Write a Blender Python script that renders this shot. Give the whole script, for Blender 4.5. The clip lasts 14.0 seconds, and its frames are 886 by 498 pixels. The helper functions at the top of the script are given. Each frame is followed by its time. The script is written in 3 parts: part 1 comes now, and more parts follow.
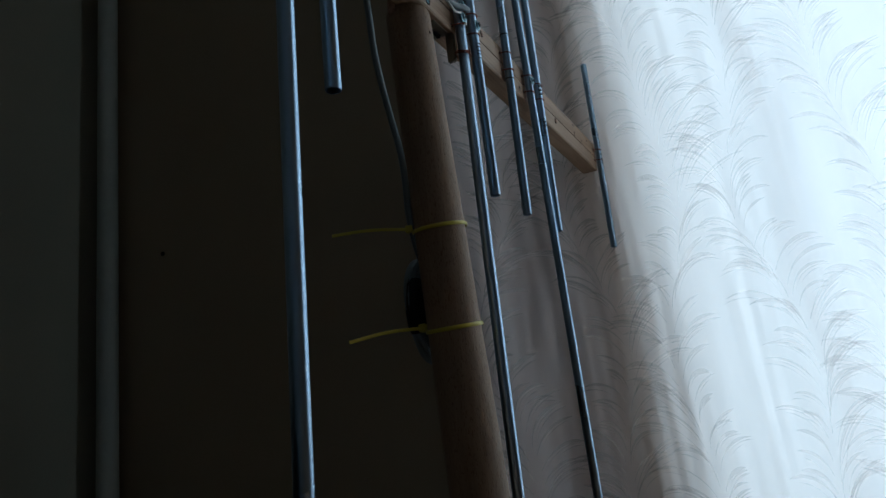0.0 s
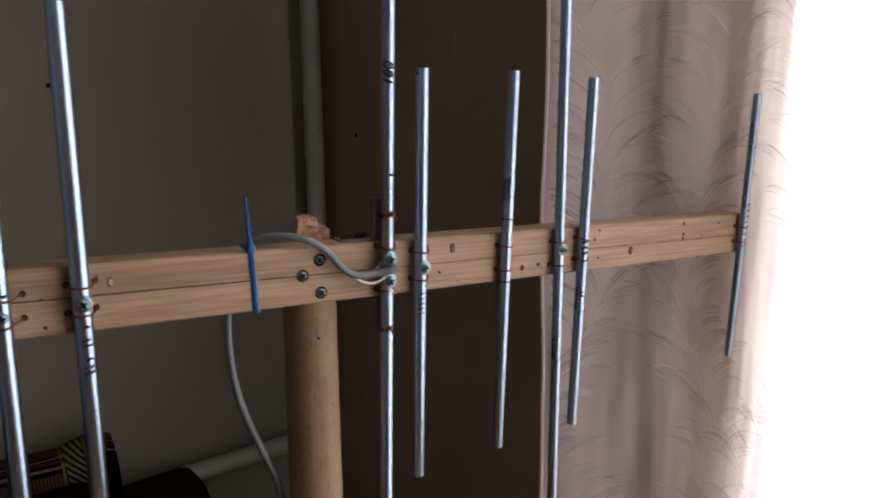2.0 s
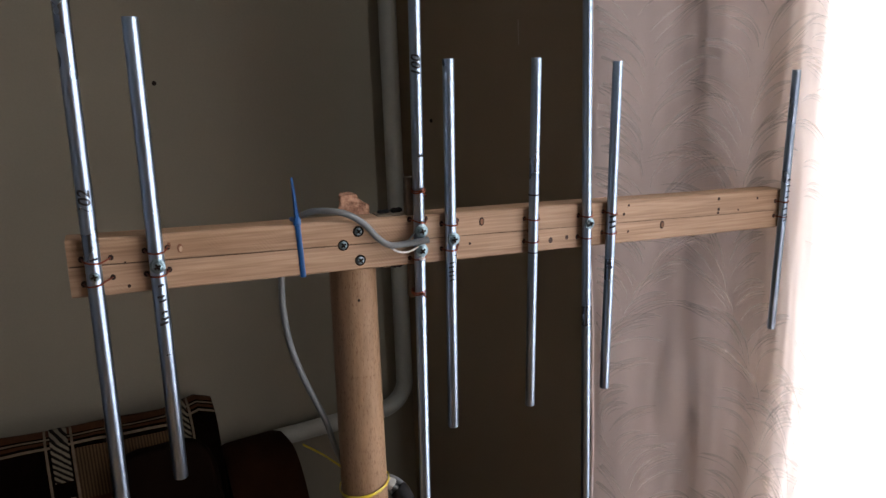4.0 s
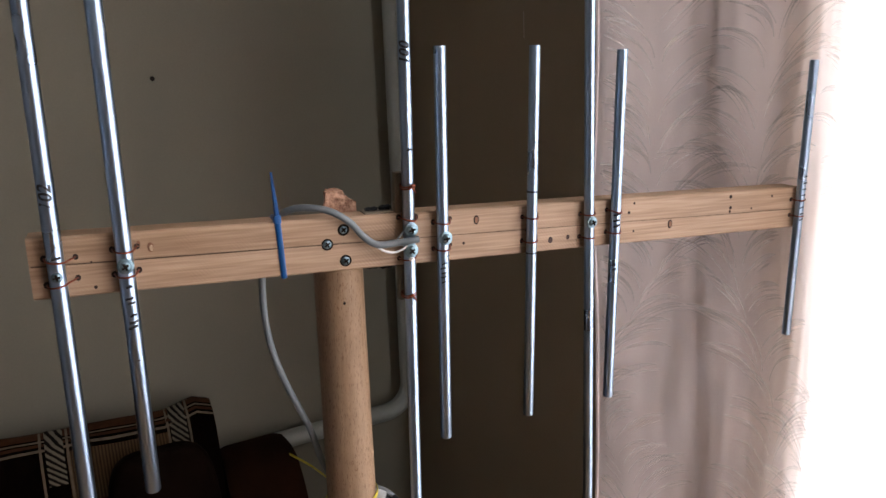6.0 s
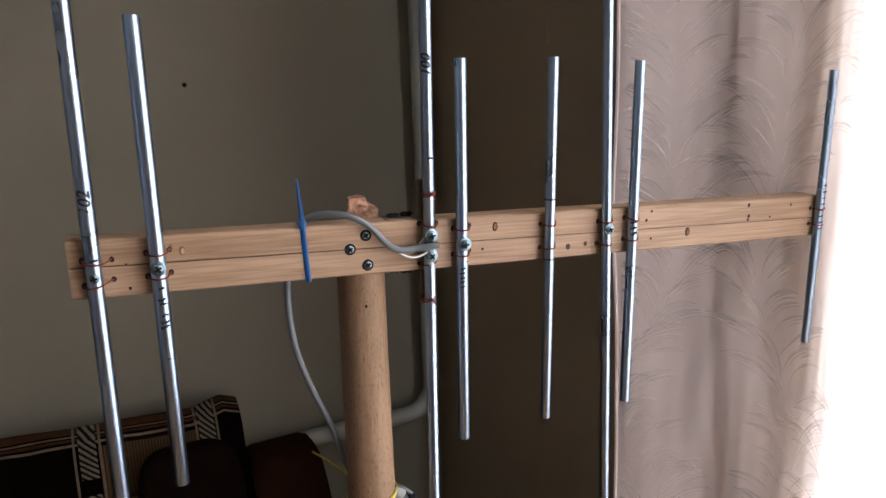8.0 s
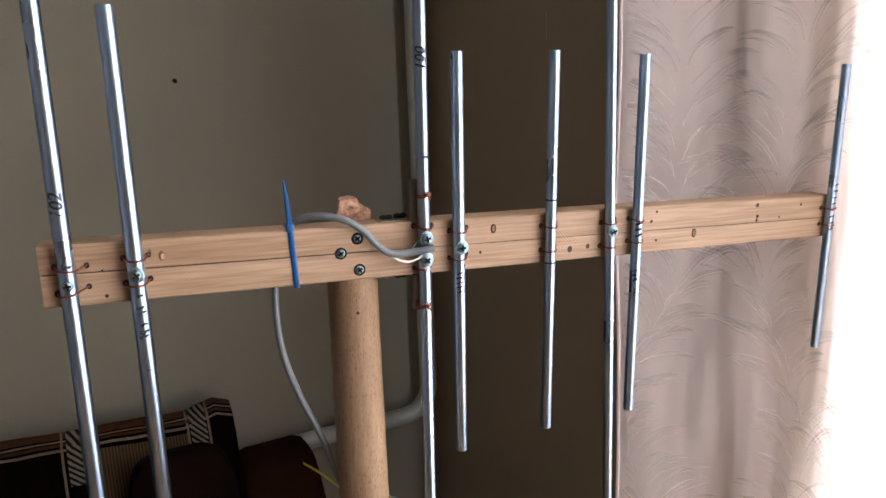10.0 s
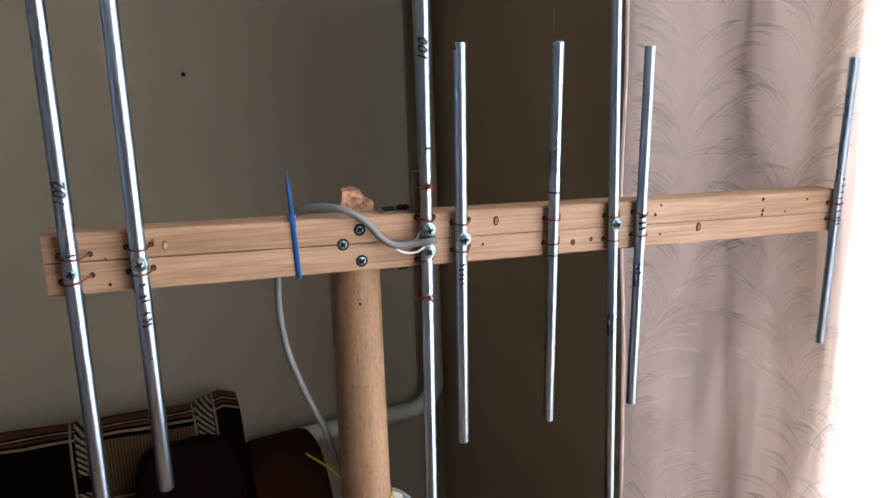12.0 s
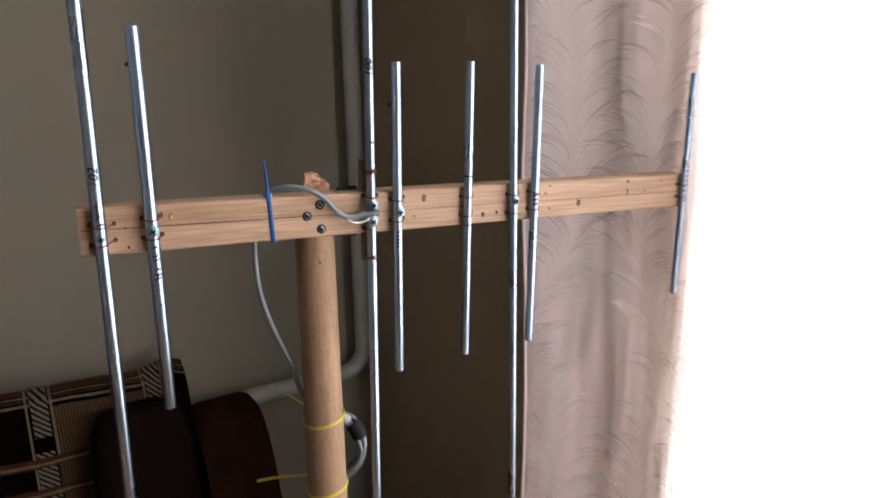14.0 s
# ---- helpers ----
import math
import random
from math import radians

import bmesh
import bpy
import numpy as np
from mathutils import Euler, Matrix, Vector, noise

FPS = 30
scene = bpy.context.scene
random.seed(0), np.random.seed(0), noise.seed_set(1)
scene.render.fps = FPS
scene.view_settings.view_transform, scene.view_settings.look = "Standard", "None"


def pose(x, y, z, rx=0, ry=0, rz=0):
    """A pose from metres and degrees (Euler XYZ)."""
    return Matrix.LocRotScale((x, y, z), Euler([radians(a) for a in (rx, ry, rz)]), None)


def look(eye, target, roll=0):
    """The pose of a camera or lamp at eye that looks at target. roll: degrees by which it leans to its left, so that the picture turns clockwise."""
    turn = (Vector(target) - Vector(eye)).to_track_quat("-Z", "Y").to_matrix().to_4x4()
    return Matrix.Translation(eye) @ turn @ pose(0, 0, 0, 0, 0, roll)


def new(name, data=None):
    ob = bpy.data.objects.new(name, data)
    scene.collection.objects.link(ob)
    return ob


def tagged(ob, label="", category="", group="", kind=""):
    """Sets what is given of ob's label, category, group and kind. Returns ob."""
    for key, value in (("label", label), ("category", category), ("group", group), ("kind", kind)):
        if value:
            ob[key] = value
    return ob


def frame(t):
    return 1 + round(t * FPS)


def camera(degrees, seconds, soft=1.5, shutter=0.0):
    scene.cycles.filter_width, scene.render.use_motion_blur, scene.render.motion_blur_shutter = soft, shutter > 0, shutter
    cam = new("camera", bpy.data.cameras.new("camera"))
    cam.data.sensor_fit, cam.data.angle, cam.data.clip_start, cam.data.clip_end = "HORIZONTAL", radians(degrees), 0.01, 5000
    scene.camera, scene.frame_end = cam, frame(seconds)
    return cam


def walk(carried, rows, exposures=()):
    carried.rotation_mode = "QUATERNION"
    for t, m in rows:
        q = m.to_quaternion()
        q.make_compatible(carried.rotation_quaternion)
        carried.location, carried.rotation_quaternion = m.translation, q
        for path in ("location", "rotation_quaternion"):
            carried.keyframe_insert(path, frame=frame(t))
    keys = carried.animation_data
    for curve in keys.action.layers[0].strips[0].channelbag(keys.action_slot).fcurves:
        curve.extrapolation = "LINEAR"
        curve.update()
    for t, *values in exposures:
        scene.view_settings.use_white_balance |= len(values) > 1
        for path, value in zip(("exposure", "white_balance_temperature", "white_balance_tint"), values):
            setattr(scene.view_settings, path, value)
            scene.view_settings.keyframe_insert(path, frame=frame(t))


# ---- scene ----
cam = camera(63.2, 14.0, shutter=0.4)
EXPOSURES = [(0.0, -2.25, 5000, -10), (0.3, -2.25, 5100, -8), (0.6, -2.25, 5400, -1), (0.9, -1.85, 5750, 6), (1.2, -1.65, 6150, 11), (1.5, -1.22, 6550, 13), (1.8, -0.87, 6550, 12),
             (3.0, -0.86, 6450, 12), (3.7, -0.75, 6450, 12), (5.8, -0.33, 6300, 11), (8.2, -0.24, 6300, 11), (10.3, 0.1, 6330, 10), (14.0, 0.03, 6350, 11)]
PATH = [
    (0, (0.001, -0.049, 0.901), (-0.911, 1.643, 1.454), -5.4),
    (0.3, (0.0, -0.058, 0.9), (-0.899, 1.637, 1.465), -5.1),
    (0.5, (-0.025, -0.044, 0.935), (-0.989, 1.654, 1.367), -4.2),
    (0.7, (-0.033, -0.025, 1.017), (-1.096, 1.651, 1.269), -5.3),
    (0.9, (-0.018, -0.012, 1.134), (-1.054, 1.696, 1.204), -4.0),
    (1, (-0.004, -0.012, 1.205), (-1.049, 1.692, 1.141), -2.6),
    (1.1, (0.009, -0.001, 1.264), (-1.018, 1.707, 1.1), -0.9),
    (1.3, (0.037, 0.059, 1.332), (-1.197, 1.599, 1.007), 0.3),
    (1.5, (0.083, 0.129, 1.378), (-1.386, 1.447, 1.053), 0.3),
    (1.7, (0.148, 0.186, 1.413), (-1.487, 1.279, 1.054), 1.2),
    (2, (0.205, 0.235, 1.42), (-1.441, 1.279, 0.97), 2.1),
    (2.5, (0.265, 0.257, 1.422), (-1.462, 1.14, 0.935), 0.9),
    (3, (0.293, 0.249, 1.425), (-1.444, 1.113, 0.938), -0.1),
    (3.5, (0.291, 0.25, 1.425), (-1.462, 1.077, 0.934), 0.0),
    (5.8, (0.255, 0.285, 1.417), (-1.527, 1.043, 0.919), 0.0),
    (6, (0.259, 0.285, 1.416), (-1.523, 1.046, 0.921), 0.0),
    (6.5, (0.268, 0.284, 1.417), (-1.521, 1.029, 0.925), -0.2),
    (7, (0.272, 0.285, 1.417), (-1.521, 1.022, 0.924), -0.1),
    (7.5, (0.278, 0.286, 1.42), (-1.531, 0.993, 0.943), -0.3),
    (8, (0.275, 0.284, 1.422), (-1.536, 0.979, 0.935), -0.0),
    (10.5, (0.247, 0.298, 1.419), (-1.559, 0.998, 0.921), -0.1),
    (11, (0.249, 0.299, 1.418), (-1.567, 0.975, 0.922), -0.1),
    (11.5, (0.25, 0.298, 1.418), (-1.563, 0.975, 0.912), 0.2),
    (12, (0.252, 0.3, 1.417), (-1.561, 0.975, 0.911), 0.1),
    (12.5, (0.257, 0.301, 1.417), (-1.56, 0.97, 0.918), 0.1),
    (13, (0.264, 0.299, 1.42), (-1.551, 0.973, 0.919), 0.3),
    (13.5, (0.306, 0.283, 1.425), (-1.487, 1.038, 0.959), -0.1),
    (14, (0.396, 0.222, 1.448), (-1.314, 1.102, 0.896), 1.4),
]
# the antenna leans; PATH is held square to it, and PLUMB sets both upright with the room
PIVOT = Vector((-1.1657, 0.7889, 1.3))
PLUMB = Matrix.Translation(PIVOT) @ Vector((-0.0247, -0.0245, 1.0)).rotation_difference(Vector((0, 0, 1))).to_matrix().to_4x4() @ Matrix.Translation(-PIVOT)
walk(cam, [(t, PLUMB @ look(eye, target, roll)) for t, eye, target, roll in PATH], EXPOSURES)

# ---- world and light ----
world = bpy.data.worlds.new("sky")
scene.world = world
world.use_nodes = True
wn = world.node_tree.nodes
sky = wn.new("ShaderNodeTexSky")
sky.sky_type, sky.sun_disc = "NISHITA", False
sky.sun_elevation, sky.sun_rotation = radians(35), radians(200)
world.node_tree.links.new(sky.outputs[0], wn["Background"].inputs[0])
wn["Background"].inputs[1].default_value = 0.1

ROOM = pose(-1.22, 0.828, 0, 0, 0, 5.0)      # corner of the room; x along the window wall, y towards the window
WIN = (1.062, 2.35, 0.62, 2.28)              # window opening: from, to, sill, head

sun = new("daylight", bpy.data.lights.new("daylight", "AREA"))
sun.data.shape, sun.data.size, sun.data.size_y = "RECTANGLE", WIN[1] - WIN[0] - 0.04, WIN[3] - WIN[2] - 0.04
sun.data.energy, sun.data.color = 158.0, (0.93, 0.97, 1.0)
sun.matrix_world = ROOM @ pose((WIN[0] + WIN[1]) / 2, 0.03, (WIN[2] + WIN[3]) / 2, -90, 0, 0)


# ---- materials ----
def material(name, color, rough=0.6, metal=0.0, spec=0.5):
    m = bpy.data.materials.new(name)
    m.use_nodes = True
    b = m.node_tree.nodes["Principled BSDF"]
    b.inputs["Base Color"].default_value = (*color, 1)
    b.inputs["Roughness"].default_value = rough
    b.inputs["Metallic"].default_value = metal
    b.inputs["Specular IOR Level"].default_value = spec
    return m


def node(m, kind, **inputs):
    n = m.node_tree.nodes.new(kind)
    for k, v in inputs.items():
        n.inputs[k.replace("_", " ")].default_value = v
    return n


def wire(m, a, b):
    m.node_tree.links.new(a, b)


def coords(m, scale=(1, 1, 1)):
    tc, mp = node(m, "ShaderNodeTexCoord"), node(m, "ShaderNodeMapping")
    mp.inputs["Scale"].default_value = scale
    wire(m, tc.outputs["Object"], mp.inputs["Vector"])
    return mp.outputs["Vector"]


def mottle(m, colors, scale=8.0, stretch=(1, 1, 1), fine=120.0, bump=0.15, distance=0.001, detail=6.0):
    """Two scales of noise over the base colour, with a fine bump."""
    b = m.node_tree.nodes["Principled BSDF"]
    v = coords(m, stretch)
    n1, n2 = node(m, "ShaderNodeTexNoise", Scale=scale, Detail=detail), node(m, "ShaderNodeTexNoise", Scale=fine, Detail=4.0)
    ramp = node(m, "ShaderNodeValToRGB")
    ramp.color_ramp.elements[0].position, ramp.color_ramp.elements[1].position = 0.3, 0.7
    ramp.color_ramp.elements[0].color, ramp.color_ramp.elements[1].color = (*colors[0], 1), (*colors[1], 1)
    mix = node(m, "ShaderNodeMath")
    mix.operation = "MULTIPLY_ADD"
    mix.inputs[1].default_value = 0.3
    sub = node(m, "ShaderNodeMath")
    sub.operation = "MULTIPLY_ADD"
    sub.inputs[1].default_value, sub.inputs[2].default_value = 0.7, 0.0
    for n in (n1, n2):
        wire(m, v, n.inputs["Vector"])
    wire(m, n1.outputs["Fac"], sub.inputs[0])
    wire(m, n2.outputs["Fac"], mix.inputs[0])
    wire(m, sub.outputs[0], mix.inputs[2])
    wire(m, mix.outputs[0], ramp.inputs["Fac"])
    wire(m, ramp.outputs["Color"], b.inputs["Base Color"])
    bp = node(m, "ShaderNodeBump", Strength=bump, Distance=distance)
    wire(m, n2.outputs["Fac"], bp.inputs["Height"])
    wire(m, bp.outputs["Normal"], b.inputs["Normal"])
    return m


WALL = mottle(material("beige_wallpaper", (0.26, 0.24, 0.18), 0.8), ((0.190, 0.177, 0.134), (0.230, 0.213, 0.162)), 3.0, fine=260.0, bump=0.25, distance=0.0006)
# browner paper than WALL, with warm bounced light put into it
WARM_LIT_WALL = mottle(material("warm_lit_wallpaper", (0.27, 0.21, 0.14), 0.8), ((0.250, 0.195, 0.125), (0.300, 0.235, 0.155)), 3.0, fine=260.0, bump=0.25, distance=0.0006)
# added wall out of view; grey-blue picked for its bounce and tube reflections
COOL_BOUNCE_WALL = mottle(material("grey_blue_bounce_wall", (0.23, 0.25, 0.28), 0.8), ((0.215, 0.222, 0.238), (0.26, 0.267, 0.284)), 3.0, fine=260.0)
CEILING = mottle(material("whitewash", (0.75, 0.74, 0.7), 0.9), ((0.58, 0.57, 0.54), (0.66, 0.65, 0.62)), 3.0, fine=200.0)
# unseen floor and east wall; warm brown picked for the bounce it gives
FLOOR = mottle(material("brown_floorboards", (0.25, 0.14, 0.07), 0.5), ((0.34, 0.20, 0.10), (0.46, 0.28, 0.15)), 6.0, (0.3, 3, 1))
PIPE = mottle(material("grey_pipe_paint", (0.5, 0.5, 0.46), 0.45), ((0.27, 0.28, 0.255), (0.33, 0.34, 0.305)), 9.0, fine=90.0, bump=0.1)
FRAME = material("white_window_paint", (0.78, 0.78, 0.76), 0.4)
# for holes and recesses that aren't cut: their shade is this colour
DARK = material("hole_shade", (0.012, 0.009, 0.007), 0.95, spec=0.1)
# shade of bored holes, put on as dark discs; also the dark knot rims
BORE = mottle(material("bore_shade_and_knot_rim", (0.05, 0.02, 0.01), 0.9), ((0.008, 0.004, 0.003), (0.032, 0.013, 0.007)), 500.0, fine=900.0)
INK = material("black_marker_ink", (0.012, 0.012, 0.015), 0.6)
BLACK = material("black_rubber", (0.008, 0.008, 0.009), 0.75, spec=0.25)
COPPER = material("copper_wire", (0.19, 0.05, 0.024), 0.5, 0.7)
ZINC = mottle(material("zinc_screw", (0.62, 0.66, 0.68), 0.42, 1.0), ((0.14, 0.22, 0.26), (0.26, 0.35, 0.39)), 300.0, fine=900.0, bump=0.05)
BLUE = material("blue_nylon", (0.001, 0.055, 0.19), 0.4)
YELLOW = material("yellow_nylon", (0.50, 0.40, 0.03), 0.4)
CABLE = mottle(material("grey_pvc", (0.36, 0.38, 0.38), 0.42), ((0.110, 0.128, 0.137), (0.150, 0.168, 0.177)), 40.0, fine=400.0, bump=0.05)
PALE_STRANDS = mottle(material("pale_grey_plastic", (0.42, 0.43, 0.42), 0.45), ((0.36, 0.37, 0.36), (0.46, 0.47, 0.46)), 120.0)
WHITE_PVC = material("white_pvc", (0.7, 0.7, 0.68), 0.4)
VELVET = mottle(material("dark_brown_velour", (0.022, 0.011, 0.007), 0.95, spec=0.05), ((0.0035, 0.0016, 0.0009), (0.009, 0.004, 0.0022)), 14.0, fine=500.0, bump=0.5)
# paler copy of VELVET: light falling on the armrest put into the colour
LIT_VELVET = mottle(material("lit_brown_velour", (0.035, 0.016, 0.008), 0.95, spec=0.05), ((0.007, 0.0026, 0.0012), (0.022, 0.0085, 0.0036)), 14.0, fine=500.0, bump=0.5)
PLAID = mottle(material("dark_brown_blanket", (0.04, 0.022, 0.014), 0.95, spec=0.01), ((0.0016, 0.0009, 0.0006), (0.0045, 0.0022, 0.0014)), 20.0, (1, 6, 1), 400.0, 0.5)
RUST = mottle(material("rust_brown_stripe", (0.11, 0.045, 0.022), 0.95, spec=0.05), ((0.028, 0.012, 0.006), (0.058, 0.024, 0.011)), 60.0, fine=500.0, bump=0.4)
BEIGE = mottle(material("beige_stripe", (0.30, 0.23, 0.16), 0.95, spec=0.05), ((0.085, 0.066, 0.045), (0.15, 0.118, 0.082)), 60.0, fine=500.0, bump=0.4)


def striped(name, dark, light, freq, direction, width=0.5):
    """Woven stripes: a saw wave across a direction, with ragged edges."""
    m = material(name, dark, 0.95, spec=0.15)
    b = m.node_tree.nodes["Principled BSDF"]
    v = coords(m)
    dot = node(m, "ShaderNodeVectorMath")
    dot.operation = "DOT_PRODUCT"
    dot.inputs[1].default_value = direction
    wire(m, v, dot.inputs[0])
    n = node(m, "ShaderNodeTexNoise", Scale=90.0)
    wire(m, v, n.inputs["Vector"])
    add = node(m, "ShaderNodeMath")
    add.operation = "MULTIPLY_ADD"
    add.inputs[1].default_value = 0.25 / freq
    wire(m, n.outputs["Fac"], add.inputs[0])
    wire(m, dot.outputs["Value"], add.inputs[2])
    mul = node(m, "ShaderNodeMath")
    mul.operation = "MULTIPLY"
    mul.inputs[1].default_value = freq
    wire(m, add.outputs[0], mul.inputs[0])
    fr = node(m, "ShaderNodeMath")
    fr.operation = "FRACT"
    wire(m, mul.outputs[0], fr.inputs[0])
    ramp = node(m, "ShaderNodeValToRGB")
    e = ramp.color_ramp.elements
    e[0].position, e[0].color = width - 0.06, (*dark, 1)
    e[1].position, e[1].color = width + 0.06, (*light, 1)
    wire(m, fr.outputs[0], ramp.inputs["Fac"])
    wire(m, ramp.outputs["Color"], b.inputs["Base Color"])
    return m


HATCH = striped("hatched_weave", (0.006, 0.004, 0.003), (0.13, 0.112, 0.080), 100.0, (0, 0.8, 1.0), 0.5)
RIB = striped("ribbed_brown_weave", (0.030, 0.017, 0.008), (0.066, 0.040, 0.019), 190.0, (0, 1.0, 0), 0.5)


def wood(name, dark, light, along, grain=60.0, rough=0.55):
    """Pine: rings stretched along the grain, fine pores, faint speckle."""
    m = material(name, light, rough, spec=0.35)
    b = m.node_tree.nodes["Principled BSDF"]
    squash = [1.0, 1.0, 1.0]
    squash[along] = 0.035
    v = coords(m, squash)
    n1 = node(m, "ShaderNodeTexNoise", Scale=grain, Detail=3.0, Distortion=0.6)
    n2 = node(m, "ShaderNodeTexNoise", Scale=grain * 7, Detail=5.0)
    n3 = node(m, "ShaderNodeTexNoise", Scale=9.0, Detail=4.0)
    for n in (n1, n2):
        wire(m, v, n.inputs["Vector"])
    wire(m, coords(m), n3.inputs["Vector"])
    w = node(m, "ShaderNodeMath")
    w.operation = "MULTIPLY"
    w.inputs[1].default_value = 9.0
    wire(m, n1.outputs["Fac"], w.inputs[0])
    fr = node(m, "ShaderNodeMath")
    fr.operation = "PINGPONG"
    fr.inputs[1].default_value = 1.0
    wire(m, w.outputs[0], fr.inputs[0])
    a = node(m, "ShaderNodeMath")
    a.operation = "MULTIPLY_ADD"
    a.inputs[1].default_value = 0.35
    wire(m, fr.outputs[0], a.inputs[0])
    wire(m, n2.outputs["Fac"], a.inputs[2])
    ramp = node(m, "ShaderNodeValToRGB")
    e = ramp.color_ramp.elements
    e[0].position, e[0].color = 0.35, (*light, 1)
    e[1].position, e[1].color = 1.0, (*dark, 1)
    wire(m, a.outputs[0], ramp.inputs["Fac"])
    stain = node(m, "ShaderNodeMix")
    stain.data_type, stain.blend_type = "RGBA", "MULTIPLY"
    tone = node(m, "ShaderNodeValToRGB")
    t = tone.color_ramp.elements
    t[0].position, t[0].color, t[1].position, t[1].color = 0.3, (0.82, 0.78, 0.72, 1), 0.7, (1, 1, 1, 1)
    wire(m, n3.outputs["Fac"], tone.inputs["Fac"])
    stain.inputs["Factor"].default_value = 1.0
    wire(m, ramp.outputs["Color"], stain.inputs[6])
    wire(m, tone.outputs["Color"], stain.inputs[7])
    wire(m, stain.outputs[2], b.inputs["Base Color"])
    bp = node(m, "ShaderNodeBump", Strength=0.25, Distance=0.0004)
    wire(m, n2.outputs["Fac"], bp.inputs["Height"])
    wire(m, bp.outputs["Normal"], b.inputs["Normal"])
    return m


PINE = wood("pale_pine", (0.245, 0.152, 0.090), (0.40, 0.276, 0.184), 1, 85.0)
POLE = mottle(material("beech_pole", (0.37, 0.235, 0.14), 0.6, spec=0.3), ((0.170, 0.103, 0.056), (0.310, 0.203, 0.122)), 30.0, (1, 1, 0.10), 420.0, 0.4, 0.0004)


def saw_marks(m, direction, freq, depth):
    """Patches of fine slanting marks left by the saw, in tone and relief."""
    b = m.node_tree.nodes["Principled BSDF"]
    old = b.inputs["Base Color"].links[0].from_socket
    v = coords(m)
    dot = node(m, "ShaderNodeVectorMath")
    dot.operation = "DOT_PRODUCT"
    dot.inputs[1].default_value = Vector(direction) * freq
    wire(m, v, dot.inputs[0])
    wave = node(m, "ShaderNodeMath")
    wave.operation = "SINE"
    wire(m, dot.outputs["Value"], wave.inputs[0])
    patch = node(m, "ShaderNodeTexNoise", Scale=22.0, Detail=3.0)
    wire(m, v, patch.inputs["Vector"])
    mask = node(m, "ShaderNodeMapRange")
    mask.inputs["From Min"].default_value, mask.inputs["From Max"].default_value = 0.50, 0.68
    wire(m, patch.outputs["Fac"], mask.inputs["Value"])
    amount = node(m, "ShaderNodeMath")
    amount.operation = "MULTIPLY"
    wire(m, wave.outputs[0], amount.inputs[0])
    wire(m, mask.outputs["Result"], amount.inputs[1])
    tone = node(m, "ShaderNodeMath")
    tone.operation = "MULTIPLY_ADD"
    tone.inputs[1].default_value, tone.inputs[2].default_value = depth, 1.0
    wire(m, amount.outputs[0], tone.inputs[0])
    mix = node(m, "ShaderNodeVectorMath")
    mix.operation = "SCALE"
    wire(m, old, mix.inputs[0])
    wire(m, tone.outputs[0], mix.inputs["Scale"])
    wire(m, mix.outputs[0], b.inputs["Base Color"])
    bp = node(m, "ShaderNodeBump", Strength=0.3, Distance=0.0002)
    wire(m, amount.outputs[0], bp.inputs["Height"])
    wire(m, b.inputs["Normal"].links[0].from_socket, bp.inputs["Normal"])
    wire(m, bp.outputs["Normal"], b.inputs["Normal"])


saw_marks(PINE, (0, 0.75, 0.66), 3000.0, 0.04)


def pitted(m, scale, stretch, threshold):
    """Adds dark sunken dashes along the grain."""
    b = m.node_tree.nodes["Principled BSDF"]
    old = b.inputs["Base Color"].links[0].from_socket
    n = node(m, "ShaderNodeTexNoise", Scale=scale, Detail=1.0)
    wire(m, coords(m, stretch), n.inputs["Vector"])
    ramp = node(m, "ShaderNodeValToRGB")
    e = ramp.color_ramp.elements
    e[0].position, e[0].color, e[1].position, e[1].color = threshold, (1, 1, 1, 1), threshold + 0.05, (0.66, 0.58, 0.52, 1)
    wire(m, n.outputs["Fac"], ramp.inputs["Fac"])
    mix = node(m, "ShaderNodeMix")
    mix.data_type, mix.blend_type = "RGBA", "MULTIPLY"
    mix.inputs["Factor"].default_value = 1.0
    wire(m, old, mix.inputs[6])
    wire(m, ramp.outputs["Color"], mix.inputs[7])
    wire(m, mix.outputs[2], b.inputs["Base Color"])
    bp = node(m, "ShaderNodeBump", Strength=0.6, Distance=0.0004)
    wire(m, ramp.outputs["Color"], bp.inputs["Height"])
    wire(m, b.inputs["Normal"].links[0].from_socket, bp.inputs["Normal"])
    wire(m, bp.outputs["Normal"], b.inputs["Normal"])
    return m


pitted(POLE, 1250.0, (1, 1, 0.22), 0.60)
BATTEN = wood("batten_wood", (0.12, 0.095, 0.066), (0.21, 0.175, 0.13), 2, 60.0)
DARK_KNOT = mottle(material("dark_reddish_knot", (0.07, 0.02, 0.01), 0.7), ((0.012, 0.005, 0.003), (0.055, 0.016, 0.008)), 300.0)
KNOT = mottle(material("brown_knot", (0.14, 0.06, 0.025), 0.7), ((0.10, 0.04, 0.018), (0.22, 0.10, 0.045)), 160.0)
GROOVE = mottle(material("dark_saw_groove", (0.08, 0.05, 0.03), 0.9), ((0.06, 0.036, 0.02), (0.12, 0.075, 0.045)), 200.0)
SCUFF = mottle(material("scuffed_paper", (0.45, 0.41, 0.33), 0.9), ((0.38, 0.34, 0.27), (0.50, 0.45, 0.37)), 200.0)
CHIP = mottle(material("torn_pale_pine", (0.55, 0.40, 0.27), 0.8), ((0.26, 0.17, 0.10), (0.46, 0.33, 0.22)), 400.0)
RAW = mottle(material("raw_broken_wood", (0.36, 0.18, 0.10), 0.9), ((0.13, 0.055, 0.03), (0.55, 0.33, 0.22)), 190.0, fine=300.0, bump=0.8, distance=0.002)

